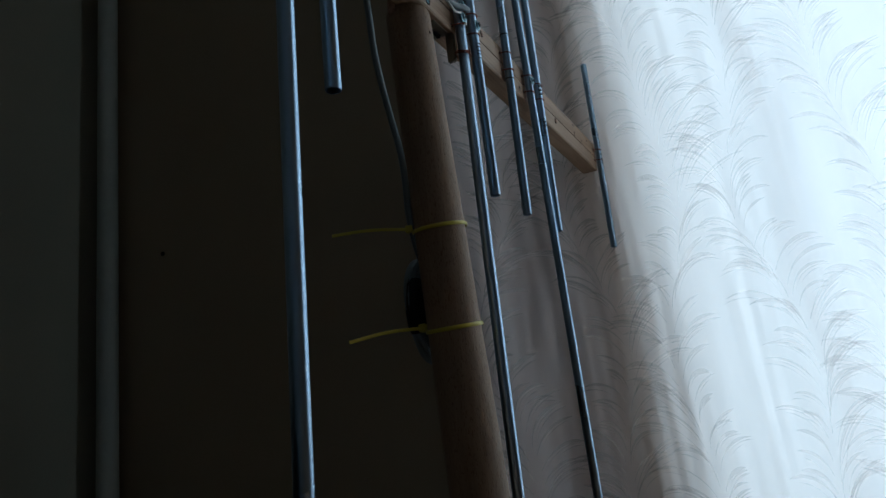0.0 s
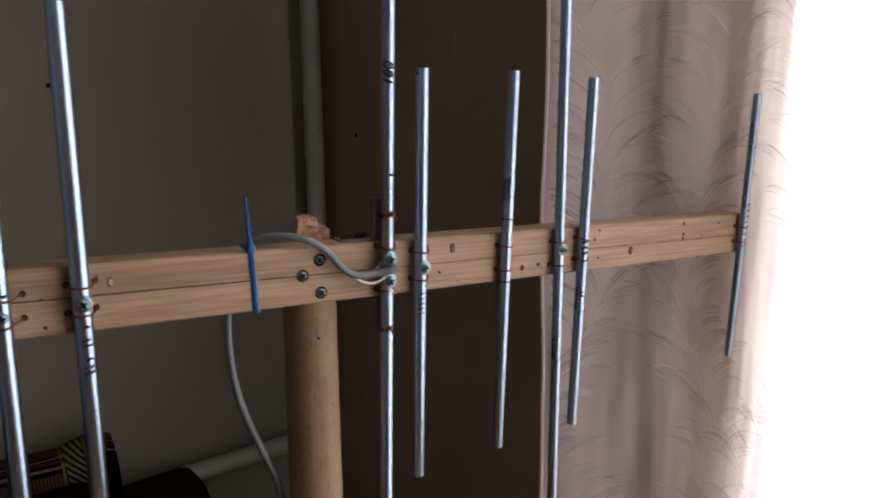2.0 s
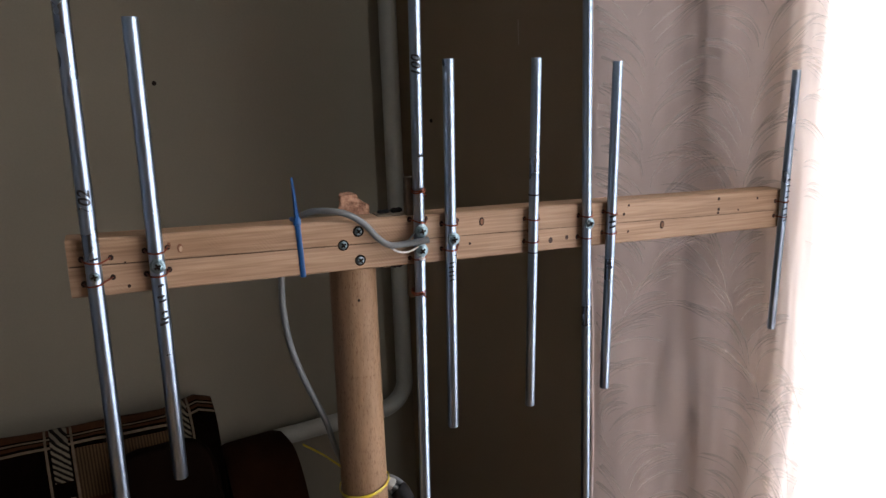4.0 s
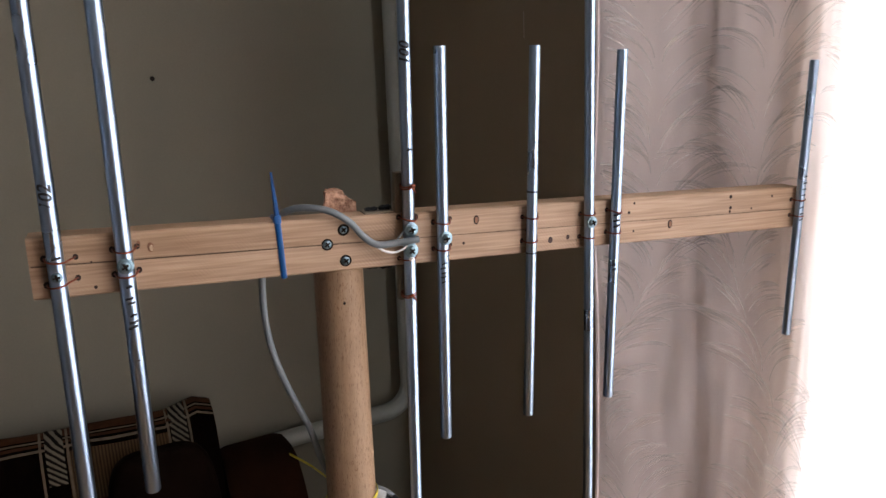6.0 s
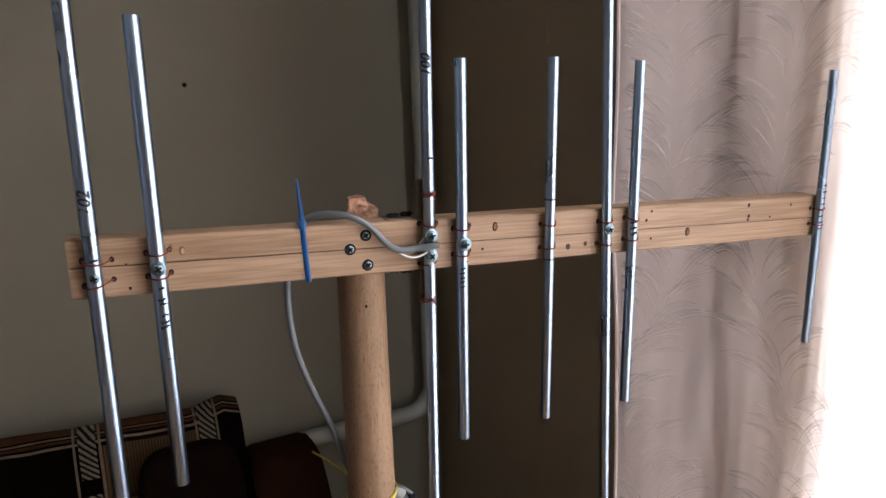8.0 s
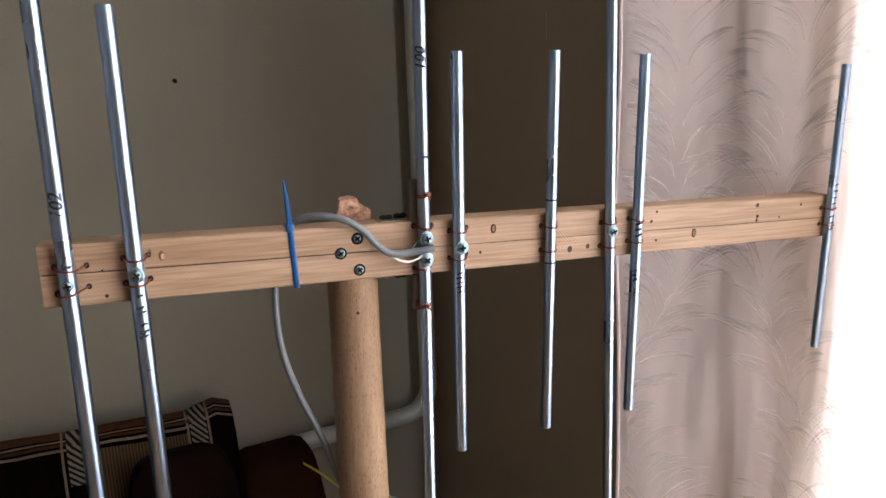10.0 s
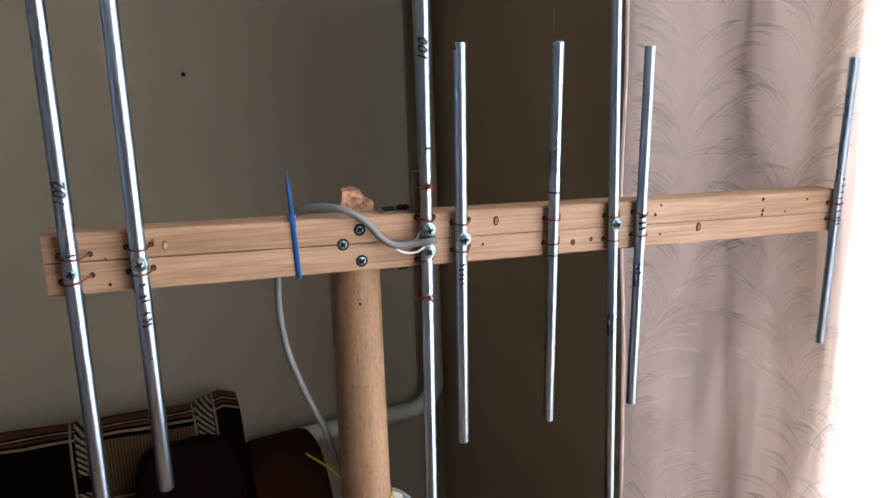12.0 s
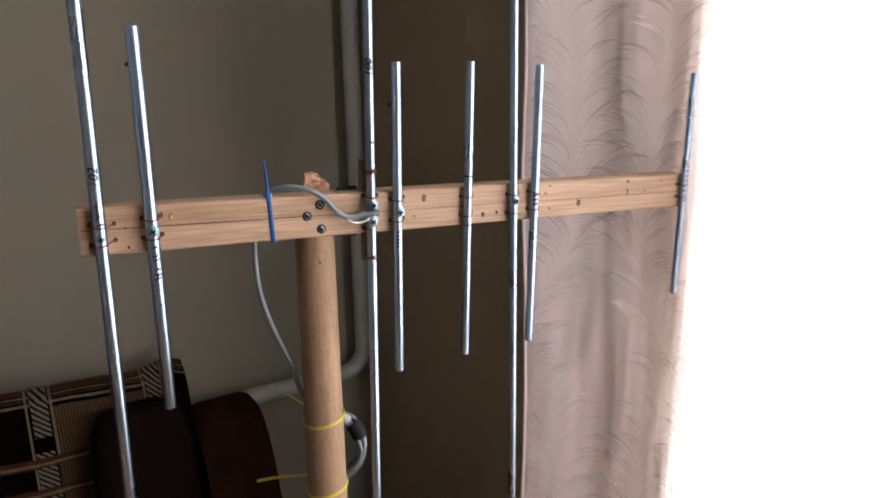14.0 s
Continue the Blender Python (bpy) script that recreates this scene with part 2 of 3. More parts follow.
# blue base tint puts the window's cool reflection into the metal's colour
ALU = material("drawn_aluminium", (0.325, 0.425, 0.555), 0.28, 1.0)
_b = ALU.node_tree.nodes["Principled BSDF"]
_v = coords(ALU, (1, 1, 0.02))
_n = node(ALU, "ShaderNodeTexNoise", Scale=900.0, Detail=3.0)
wire(ALU, _v, _n.inputs["Vector"])
_s = node(ALU, "ShaderNodeTexNoise", Scale=18.0, Detail=2.0)
wire(ALU, coords(ALU), _s.inputs["Vector"])
_r = node(ALU, "ShaderNodeMapRange")
_r.inputs["To Min"].default_value, _r.inputs["To Max"].default_value = 0.25, 0.32
wire(ALU, _s.outputs["Fac"], _r.inputs["Value"])
wire(ALU, _r.outputs["Result"], _b.inputs["Roughness"])
_p = node(ALU, "ShaderNodeBump", Strength=0.03, Distance=0.00005)
wire(ALU, _n.outputs["Fac"], _p.inputs["Height"])
wire(ALU, _p.outputs["Normal"], _b.inputs["Normal"])


def cloth(name, color, through_light, open_weave, gloss=0.06):
    """Thin woven cloth: reflects, lets light through, and has a little open weave."""
    m = bpy.data.materials.new(name)
    m.use_nodes = True
    t = m.node_tree
    t.nodes.remove(t.nodes["Principled BSDF"])
    d, l, x = node(m, "ShaderNodeBsdfDiffuse"), node(m, "ShaderNodeBsdfTranslucent"), node(m, "ShaderNodeBsdfTransparent")
    d.inputs["Color"].default_value = (*color, 1)
    l.inputs["Color"].default_value = (*color, 1)
    g = node(m, "ShaderNodeBsdfGlossy", Roughness=0.45)
    v = coords(m, (1, 1, 1))
    n = node(m, "ShaderNodeTexNoise", Scale=700.0, Detail=2.0)
    wire(m, v, n.inputs["Vector"])
    bp = node(m, "ShaderNodeBump", Strength=0.3, Distance=0.0004)
    wire(m, n.outputs["Fac"], bp.inputs["Height"])
    wire(m, bp.outputs["Normal"], d.inputs["Normal"])
    wire(m, bp.outputs["Normal"], g.inputs["Normal"])
    a, b, c = node(m, "ShaderNodeMixShader"), node(m, "ShaderNodeMixShader"), node(m, "ShaderNodeMixShader")
    a.inputs[0].default_value, b.inputs[0].default_value, c.inputs[0].default_value = through_light, gloss, open_weave
    wire(m, d.outputs[0], a.inputs[1])
    wire(m, l.outputs[0], a.inputs[2])
    wire(m, a.outputs[0], b.inputs[1])
    wire(m, g.outputs[0], b.inputs[2])
    wire(m, b.outputs[0], c.inputs[1])
    wire(m, x.outputs[0], c.inputs[2])
    wire(m, c.outputs[0], t.nodes["Material Output"].inputs["Surface"])
    return m


CURTAIN = cloth("white_satin_curtain", (0.915, 0.815, 0.79), 0.25, 0.05)
FEATHER = cloth("raised_feather_thread", (0.96, 0.90, 0.88), 0.08, 0.79, 0.35)


# ---- building helpers ----
def mesh_of(name, bm, mat, smooth=True):
    me = bpy.data.meshes.new(name)
    bmesh.ops.recalc_face_normals(bm, faces=bm.faces[:])
    bm.to_mesh(me)
    bm.free()
    me.materials.append(mat)
    if smooth:
        for p in me.polygons:
            p.use_smooth = True
        me.set_sharp_from_angle(angle=radians(40))
    return me


def part(name, bm, mat, parent=None, label="", smooth=True):
    ob = new(name, mesh_of(name, bm, mat, smooth))
    if parent:
        ob.parent = parent
    if label:
        tagged(ob, label)
    return ob


def thing(name, label, category, place=None):
    ob = new(name)
    ob.empty_display_size = 0.1
    if place:
        ob.matrix_world = place
    return tagged(ob, label, category)


def box(lo, hi, bevel=0.0, seg=2, bm=None):
    bm = bm or bmesh.new()
    made = bmesh.ops.create_cube(bm, size=1.0)["verts"]
    for v in made:
        v.co = Vector([lo[i] + (v.co[i] + 0.5) * (hi[i] - lo[i]) for i in range(3)])
    if bevel:
        edges = list({e for v in made for e in v.link_edges})
        bmesh.ops.bevel(bm, geom=edges, offset=bevel, segments=seg, profile=0.5, affect="EDGES")
    return bm


def sweep(points, radius, sides=12, closed=False, bm=None, flat=None, caps=True):
    """A tube along points; flat=(a, b) gives an oval or strap section instead of a round one."""
    bm = bm or bmesh.new()
    pts = [Vector(p) for p in points]
    n = len(pts)
    rings, up = [], None
    for i, p in enumerate(pts):
        a = pts[(i - 1) % n] if closed or i else pts[0]
        b = pts[(i + 1) % n] if closed or i < n - 1 else pts[-1]
        d = (b - a).normalized()
        if up is None:
            up = Vector((0, 0, 1)) if abs(d.z) < 0.9 else Vector((1, 0, 0))
        up = (up - d * up.dot(d)).normalized()
        side = d.cross(up)
        r = radius[i] if isinstance(radius, (list, tuple)) else radius
        ra, rb = flat or (r, r)
        rings.append([bm.verts.new(p + side * ra * math.cos(k * math.tau / sides) + up * rb * math.sin(k * math.tau / sides)) for k in range(sides)])
    for i in range(n if closed else n - 1):
        q, w = rings[i], rings[(i + 1) % n]
        for k in range(sides):
            bm.faces.new((q[k], q[(k + 1) % sides], w[(k + 1) % sides], w[k]))
    if not closed and caps:
        bm.faces.new(rings[0])
        bm.faces.new(rings[-1][::-1])
    return bm


def spline(points, steps=8):
    """Catmull-Rom through the points."""
    p = [Vector(q) for q in points]
    p = [2 * p[0] - p[1]] + p + [2 * p[-1] - p[-2]]
    out = []
    for i in range(1, len(p) - 2):
        for k in range(steps):
            t = k / steps
            a, b, c, d = p[i - 1:i + 3]
            out.append(0.5 * (2 * b + (c - a) * t + (2 * a - 5 * b + 4 * c - d) * t * t + (3 * b - a - 3 * c + d) * t ** 3))
    return out + [p[-2]]


def lathe(profile, axis_m, sides=20, bm=None):
    """Turns (radius, height) pairs about z, then places them by axis_m."""
    bm = bm or bmesh.new()
    rings = [[bm.verts.new(axis_m @ Vector((r * math.cos(k * math.tau / sides), r * math.sin(k * math.tau / sides), h))) for k in range(sides)] for r, h in profile]
    for q, w in zip(rings, rings[1:]):
        for k in range(sides):
            bm.faces.new((q[k], q[(k + 1) % sides], w[(k + 1) % sides], w[k]))
    for ring in (rings[0][::-1], rings[-1]):
        bm.faces.new(ring)
    return bm


def sheet(fn, us, vs, bm=None):
    """A grid surface fn(u, v)."""
    bm = bm or bmesh.new()
    g = [[bm.verts.new(fn(u, v)) for v in vs] for u in us]
    for i in range(len(us) - 1):
        for j in range(len(vs) - 1):
            bm.faces.new((g[i][j], g[i + 1][j], g[i + 1][j + 1], g[i][j + 1]))
    return bm


def structure(name, bm, mat, label, smooth=False):
    ob = part(name, bm, mat, smooth=smooth)
    ob.matrix_world = ROOM
    return tagged(ob, label, kind="structure")


# ---- the room ----
# D is kept short so the added south wall bounces more light
W, D, H, T = 3.7, 2.3, 2.55, 0.36
structure("floor", box((-T, -D - T, -0.1), (W + T, T, 0)), FLOOR, "brown painted board floor of the room")
structure("ceiling", box((-T, -D - T, H), (W + T, T, H + 0.1)), CEILING, "whitewashed flat ceiling")
wall_west = structure("wall_west", box((-T, -D, 0), (0, 0, H)), WALL, "plain beige wall behind the sofa")
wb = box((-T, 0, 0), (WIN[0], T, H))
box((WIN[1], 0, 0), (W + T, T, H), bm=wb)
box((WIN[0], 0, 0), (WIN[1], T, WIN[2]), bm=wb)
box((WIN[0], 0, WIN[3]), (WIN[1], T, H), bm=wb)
wall_north = structure("wall_north", wb, WARM_LIT_WALL, "plain brown papered window wall, warm bounced light put into its colour")
# added out of view, in the floor's brown, to steer bounced light
structure("wall_east", box((W, -D, 0), (W + T, 0, H)), FLOOR, "unseen brown wall added to close the room and steer bounced light")
structure("wall_south", box((-T, -D - T, 0), (W + T, -D, H)), COOL_BOUNCE_WALL, "unseen wall added to close the room, grey-blue to tint bounce and reflections")

# window in its reveal, hidden behind the curtain
window = tagged(new("window_1"), "white framed window behind the curtain", kind="structure")
window.matrix_world = ROOM @ pose(0, 0.24, 0)
fr = 0.06
for lo, hi in (((WIN[0], 0, WIN[2]), (WIN[0] + fr, 0.06, WIN[3])), ((WIN[1] - fr, 0, WIN[2]), (WIN[1], 0.06, WIN[3])),
               ((WIN[0] + fr, 0, WIN[2]), (WIN[1] - fr, 0.06, WIN[2] + fr)), ((WIN[0] + fr, 0, WIN[3] - fr), (WIN[1] - fr, 0.06, WIN[3]))):
    part("window_frame", box(lo, hi, 0.004), FRAME, window)

# screw holes left in the walls: dark plugs whose colour is the holes' shade
for wall, m in ((wall_north, ROOM.inverted() @ Matrix.Translation((-1.076, 0.84, 1.312)) @ pose(0, 0, 0, 90, 0, 5)),
                (wall_west, ROOM.inverted() @ Matrix.Translation((-1.18, 0.329, 1.4035)) @ pose(0, 0, 0, 0, 90, 5))):
    c = m.translation
    bm = bmesh.new()
    if wall is wall_north:
        q = Matrix.Translation((c.x, -0.0005, c.z)) @ pose(0, 0, 0, 90, 0, 0)
    else:
        q = Matrix.Translation((0.0005, c.y, c.z)) @ pose(0, 0, 0, 0, 90, 0)
    lathe(((0.001, -0.004), (0.0042, -0.003), (0.0042, 0.0012), (0.0030, 0.0015), (0.0008, 0.0004)), q, 12, bm)
    part("screw_hole", bm, DARK, wall)

# a scratch in the wallpaper
bm = sweep(((0.4525, -0.0004, 1.485), (0.4530, -0.0006, 1.468), (0.4535, -0.0004, 1.445)), 0.0007, 6)
part("scratch", bm, SCUFF, wall_north)

# heating pipe: down the corner, round a bend and along the wall behind the sofa
bend, r = [], 0.062
PIPE_X, PIPE_Y, PIPE_R = 0.0507, -0.0437, 0.0188
for k in range(13):
    a = math.pi / 2 * k / 12
    bend.append((PIPE_X, PIPE_Y - r + r * math.cos(a), 0.663 + r - r * math.sin(a)))
pipe_pts = [(PIPE_X, PIPE_Y, H)] + [(PIPE_X, PIPE_Y, z) for z in (1.9, 1.3, 0.9)] + bend + [(PIPE_X, -y, 0.663 - 0.006 * (y - 0.2)) for y in (0.3, 0.5, 1.0, 1.6, D)]
pipe = part("heating_pipe", sweep(pipe_pts, PIPE_R, 24), PIPE)
pipe.matrix_world = ROOM
tagged(pipe, "grey painted steel heating pipe bending round the room corner", "pipe")


# ---- the curtain ----
def fold(u, z):
    """Distance of the cloth from the window wall; the boom's end presses a dent into it."""
    calm = 1.0 if u < 1.0 else 0.35 + 0.65 * math.exp(-((u - 1.0) / 0.08) ** 2)
    d = 0.100 + calm * (0.012 * math.cos(math.tau * (u - 0.79) / 0.19 + 0.4 * math.sin(1.7 * z)) + 0.005 * math.sin(math.tau * u / 0.083 + 1.3 * z)) + 0.004 * math.sin(2.1 * z + 5 * u)
    dent = math.exp(-((u - 0.968) / 0.09) ** 2) * math.exp(-((z - 1.29) / 1.5) ** 2)
    d = d * (1 - dent) + 0.026 * dent
    d += 0.040 * math.exp(-((u - 0.790) / 0.045) ** 2)
    d += 0.007 * math.exp(-((u - 0.872 - 0.05 * (z - 1.05)) / 0.012) ** 2) * math.exp(-((z - 1.03) / 0.05) ** 2)
    d += 0.0052 * noise.noise((u * 26, z * 6.0, 0.3)) + 0.0026 * noise.noise((u * 75, z * 9, 1.3))
    return d


def cloth_point(u, z, off=0.0):
    e = 0.002
    slope = (fold(u + e, z) - fold(u - e, z)) / (2 * e)
    n = Vector((slope, 1, 0)).normalized()
    return Vector((u + 0.004 * math.sin(3 * z), -fold(u, z), z)) - n * off


CU0, CU1 = 0.803, 2.75
curtain = thing("curtain", "white satin curtain woven with feather plumes, backlit by the window", "curtain", ROOM)
us = [CU0 + 0.4 * i / 180 for i in range(180)] + [CU0 + 0.4 + (CU1 - CU0 - 0.4) * i / 280 for i in range(281)]
zs = [0.04 + (H - 0.045) * j / 130 for j in range(131)]
part("cloth", sheet(cloth_point, us, zs), CURTAIN, curtain)
hem = bmesh.new()
sweep([cloth_point(CU0, z, 0.0) for z in zs], 0.0022, 6, bm=hem)
part("side_hem", hem, CURTAIN, curtain)


def strokes(bm, rng, u0, u1, z0, z1):
    """Plumes: fronds that leave a winding stem, rise along it and arch outwards, each a low ridge of thread."""
    def stroke(points, w):
        n = len(points)
        prev = None
        for i, (u, z) in enumerate(points):
            a, b = points[max(i - 1, 0)], points[min(i + 1, n - 1)]
            du, dz = b[0] - a[0], b[1] - a[1]
            l = math.hypot(du, dz) or 1
            s = i / (n - 1)
            h = w * (0.14 + 0.86 * math.sin(math.pi * s ** 2.1))
            pu, pz = -dz / l * h, du / l * h
            if not (CU0 + 0.004 < u < CU1 - 0.004 and 0.06 < z < H - 0.02):
                prev = None
                continue
            row = (bm.verts.new(cloth_point(u + pu, z + pz, 0.0004)), bm.verts.new(cloth_point(u, z, 0.0003 + 0.45 * h)), bm.verts.new(cloth_point(u - pu, z - pz, 0.0004)))
            if prev:
                bm.faces.new((prev[0], row[0], row[1], prev[1]))
                bm.faces.new((prev[1], row[1], row[2], prev[2]))
            prev = row

    col, u = 0, u0
    while u < u1:
        phase = col * 3.6
        stem = lambda z: u + 0.020 * math.sin(z * 11.0 + phase) + 0.008 * math.sin(z * 23 + phase)
        for side in (-1, 1):
            z = z0 + 0.006 * side
            while z < z1:
                burst = 0.5 + 0.5 * side * math.sin(z * 11.0 + phase + 0.5)
                long = (0.060 + 0.045 * burst) * (0.6 + 0.6 * rng.random())
                a0, a1 = 90 - 30 * rng.random(), -48 + 62 * rng.random()
                uu, zz, pts = stem(z) + side * 0.002, z, []
                n = 11
                for i in range(n):
                    pts.append((uu, zz))
                    a = radians(a0 + (a1 - a0) * (i / (n - 1)) ** 1.5)
                    uu += side * math.cos(a) * long / (n - 1)
                    zz += math.sin(a) * long / (n - 1)
                w = 0.0013 + 0.0016 * rng.random()
                stroke(pts[1:], w)
                # finer threads beside the frond
                for gap in (0.0030, 0.0062):
                    if rng.random() < 0.7:
                        first = 2 + rng.randrange(4)
                        stroke([(p + side * gap * 0.7, q - gap) for p, q in pts[first:n - rng.randrange(3)]], w * (0.30 + 0.25 * rng.random()))
                z += 0.0105 + 0.011 * rng.random()
        u += 0.100 + 0.018 * rng.random()
        col += 1


bm = bmesh.new()
strokes(bm, random.Random(4), CU0 + 0.03, 2.2, 0.25, 2.3)
tagged(part("feather_pattern", bm, FEATHER, curtain, "raised woven feather plumes"), kind="stuff")


# ---- the antenna ----
BASE = Matrix.Translation((-0.190, 0.430, 0))
antenna = thing("yagi_antenna", "homemade two-band antenna of aluminium tubes on a pine boom", "antenna", PLUMB @ BASE)
FACE = -0.245                                   # front face of the boom
TUBE = 0.0050


def fixed(name, bm, mat, parent=None, label="", smooth=True):
    """A part of the antenna, built where it stands in the room."""
    ob = part(name, bm, mat, parent or antenna, label, smooth)
    if not parent:
        ob.matrix_parent_inverse = BASE.inverted()
    return ob


def boom_z(y):
    return 1.2905 - 0.0144 * (y - 0.2165)


# boom: planed pine batten, a little out of level, ends and edges worn
BY0, BY1, BT, BH = 0.2165, 0.8765, 0.021, 0.0206
bm = bmesh.new()
sect = []
ny = 60
for i in range(ny + 1):
    y = BY0 + (BY1 - BY0) * i / ny
    zc = boom_z(y)
    wob = 0.0004 * noise.noise((y * 9, 0, 0))
    c = 0.0013
    prof = [(FACE - BT + c, -0.0203), (FACE - c, -0.0203), (FACE, -0.0203 + c), (FACE, -0.0008), (FACE - 0.0006 + 0.0004 * (y > 0.44), 0.0), (FACE, 0.0008), (FACE, 0.0203 - c), (FACE - c, 0.0203), (FACE - BT + c, 0.0203), (FACE - BT, 0.0203 - c), (FACE - BT, -0.0203 + c)]
    sect.append([bm.verts.new((x + wob, y, zc + z + 0.0018 * (abs(z) < 0.001) * (1 - 2 * i / ny) + (wob if abs(z) > 0.01 else 0))) for x, z in prof])
for a, b in zip(sect, sect[1:]):
    for k in range(11):
        bm.faces.new((a[k], a[(k + 1) % 11], b[(k + 1) % 11], b[k]))
bm.faces.new(sect[0])
bm.faces.new(sect[-1][::-1])
boom = fixed("boom", bm, PINE, None, "planed pale pine batten with a grooved face")

# the groove line along the face
bm = bmesh.new()
line = [(FACE + 0.0002, y, boom_z(y) + 0.0018 * (1 - 2 * (y - BY0) / (BY1 - BY0))) for y in [BY0 + 0.001 + (BY1 - BY0 - 0.002) * i / 30 for i in range(31)]]
sweep(line, [0.00042 if p[1] < 0.44 else 0.00026 for p in line], 5, bm=bm)
fixed("groove", bm, GROOVE, boom)


def disc(y, z, r, stretch=1.0, x=FACE, depth=0.0004, tilt=0.0):
    """A shallow rimmed disc lying on the boom's face."""
    m = Matrix.Translation((x, y, z)) @ pose(0, 0, 0, tilt, 90, 0) @ Matrix.Diagonal((1, stretch, 1, 1))
    return lathe(((r * 0.9, -0.002), (r, 0.0), (r * 0.92, depth), (r * 0.3, depth * 0.6)), m, 12)


for y, z, r in ((0.529, 1.297, 0.0038), (0.723, 1.277, 0.0040)):
    fixed("knot", disc(y, z, r, 0.62), BORE, boom, "brown oval knot")
    fixed("knot_heart", disc(y, z, r * 0.72, 0.60, depth=0.0007), KNOT, boom)
for y, z, r, m in ((0.2885, 1.2985, 0.0034, KNOT), (0.2890, 1.2980, 0.0022, CHIP), (0.2812, 1.3015, 0.0022, KNOT)):
    fixed("chip", disc(y, z, r, 0.6, depth=0.0003 if m is KNOT else 0.0006), m, boom, "chipped pale spot in the pine")
holes = ((0.252, 1.292, 0.0009), (0.253, 1.275, 0.0013), (0.518, 1.279, 0.0012), 
         (0.682, 1.299, 0.0012), (0.677, 1.291, 0.0015), (0.683, 1.274, 0.0012), (0.792, 1.297, 0.0019), (0.793, 1.2865, 0.0018), (0.7925, 1.283, 0.0014), (0.819, 1.284, 0.0011), (0.844, 1.294, 0.0013), (0.5745, 1.2845, 0.001))
for y, z, r in ((0.598, 1.274, 0.0030), (0.615, 1.275, 0.0023)):
    fixed("knot", disc(y, z, r * 0.95, 0.8, depth=0.0003), DARK_KNOT, boom, "dark reddish knot")
for y, z, r in holes:
    fixed("drill_hole", disc(y, z, r, 0.85, depth=0.0003), BORE, boom)


def screw_head(y, z, r, x, parent, name="screw", washer=0.0, turn=20.0):
    """A domed cross-head screw, with a washer where there is one."""
    m = Matrix.Translation((x, y, z)) @ pose(0, 0, 0, 0, 90, 0)
    bm = bmesh.new()
    if washer:
        lathe(((washer * 0.4, -0.0006), (washer, -0.0006), (washer, 0.0004), (washer * 0.9, 0.0008), (washer * 0.4, 0.0008)), m, 22, bm)
    lathe(((r * 0.8, 0.0002), (r, 0.0008), (r * 0.96, 0.0016), (r * 0.75, 0.0024), (r * 0.35, 0.0028), (r * 0.1, 0.0029)), m, 20, bm)
    s = fixed(name, bm, ZINC, parent, "zinc cross-head screw")
    # two dark bars on the dome give the cross recess its shade
    bm = bmesh.new()
    for a in (turn, turn + 90):
        q = Matrix.Translation((x + 0.0024, y, z)) @ pose(0, 0, 0, a, 0, 0)
        v0 = len(bm.verts)
        box((-0.0006, -r * 0.66, -r * 0.20), (0.0006, r * 0.66, r * 0.20), bm=bm)
        bm.verts.ensure_lookup_table()
        for v in bm.verts[v0:]:
            v.co = q @ v.co
    ob = part("cross_recess_shade", bm, DARK, None, smooth=False)
    ob.parent = parent or antenna
    if not parent:
        ob.matrix_parent_inverse = BASE.inverted()
    return s


def ring_marks(y, zs, r, parent, width=0.0007):
    for z in zs:
        bm = bmesh.new()
        lathe(((r - 0.001, -width), (r + 0.00012, -width), (r + 0.00012, width), (r - 0.001, width)), Matrix.Translation((FACE + TUBE, y, z)), 20, bm)
        fixed("pen_mark", bm, INK, parent)


def tie_wire(y, z, r, parent, seed, left=0.0024, right=0.0030):
    """Copper wire bent round the tube, its ends in holes beside it."""
    g = random.Random(seed)
    cx = FACE + TUBE
    tilt = g.uniform(-0.0012, 0.0012)
    pts = [(FACE - 0.003, y - r - left, z + tilt), (FACE + 0.0010, y - r - left * 0.9, z + tilt)]
    for k in range(9):
        a = math.pi * (-0.42 + 0.84 * k / 8)
        pts.append((cx + (r + 0.0006) * math.cos(a), y + (r + 0.0006) * math.sin(a), z + tilt * (1 - k / 4) - 0.0005 * math.cos(a)))
    pts += [(FACE + 0.0012, y + r + right * 0.9, z - tilt + 0.0012), (FACE - 0.003, y + r + right, z - tilt + 0.0014)]
    fixed("copper_tie", sweep(spline(pts, 3), 0.00062, 7), COPPER, parent, "bare copper wire tie")
    for yy, zz in ((y - r - left, z + tilt), (y + r + right, z - tilt + 0.0012)):
        if yy < BY1 - 0.002:
            fixed("wire_hole", disc(yy, zz, g.uniform(0.0019, 0.0025), g.uniform(0.75, 0.95), depth=0.0003), BORE, parent)


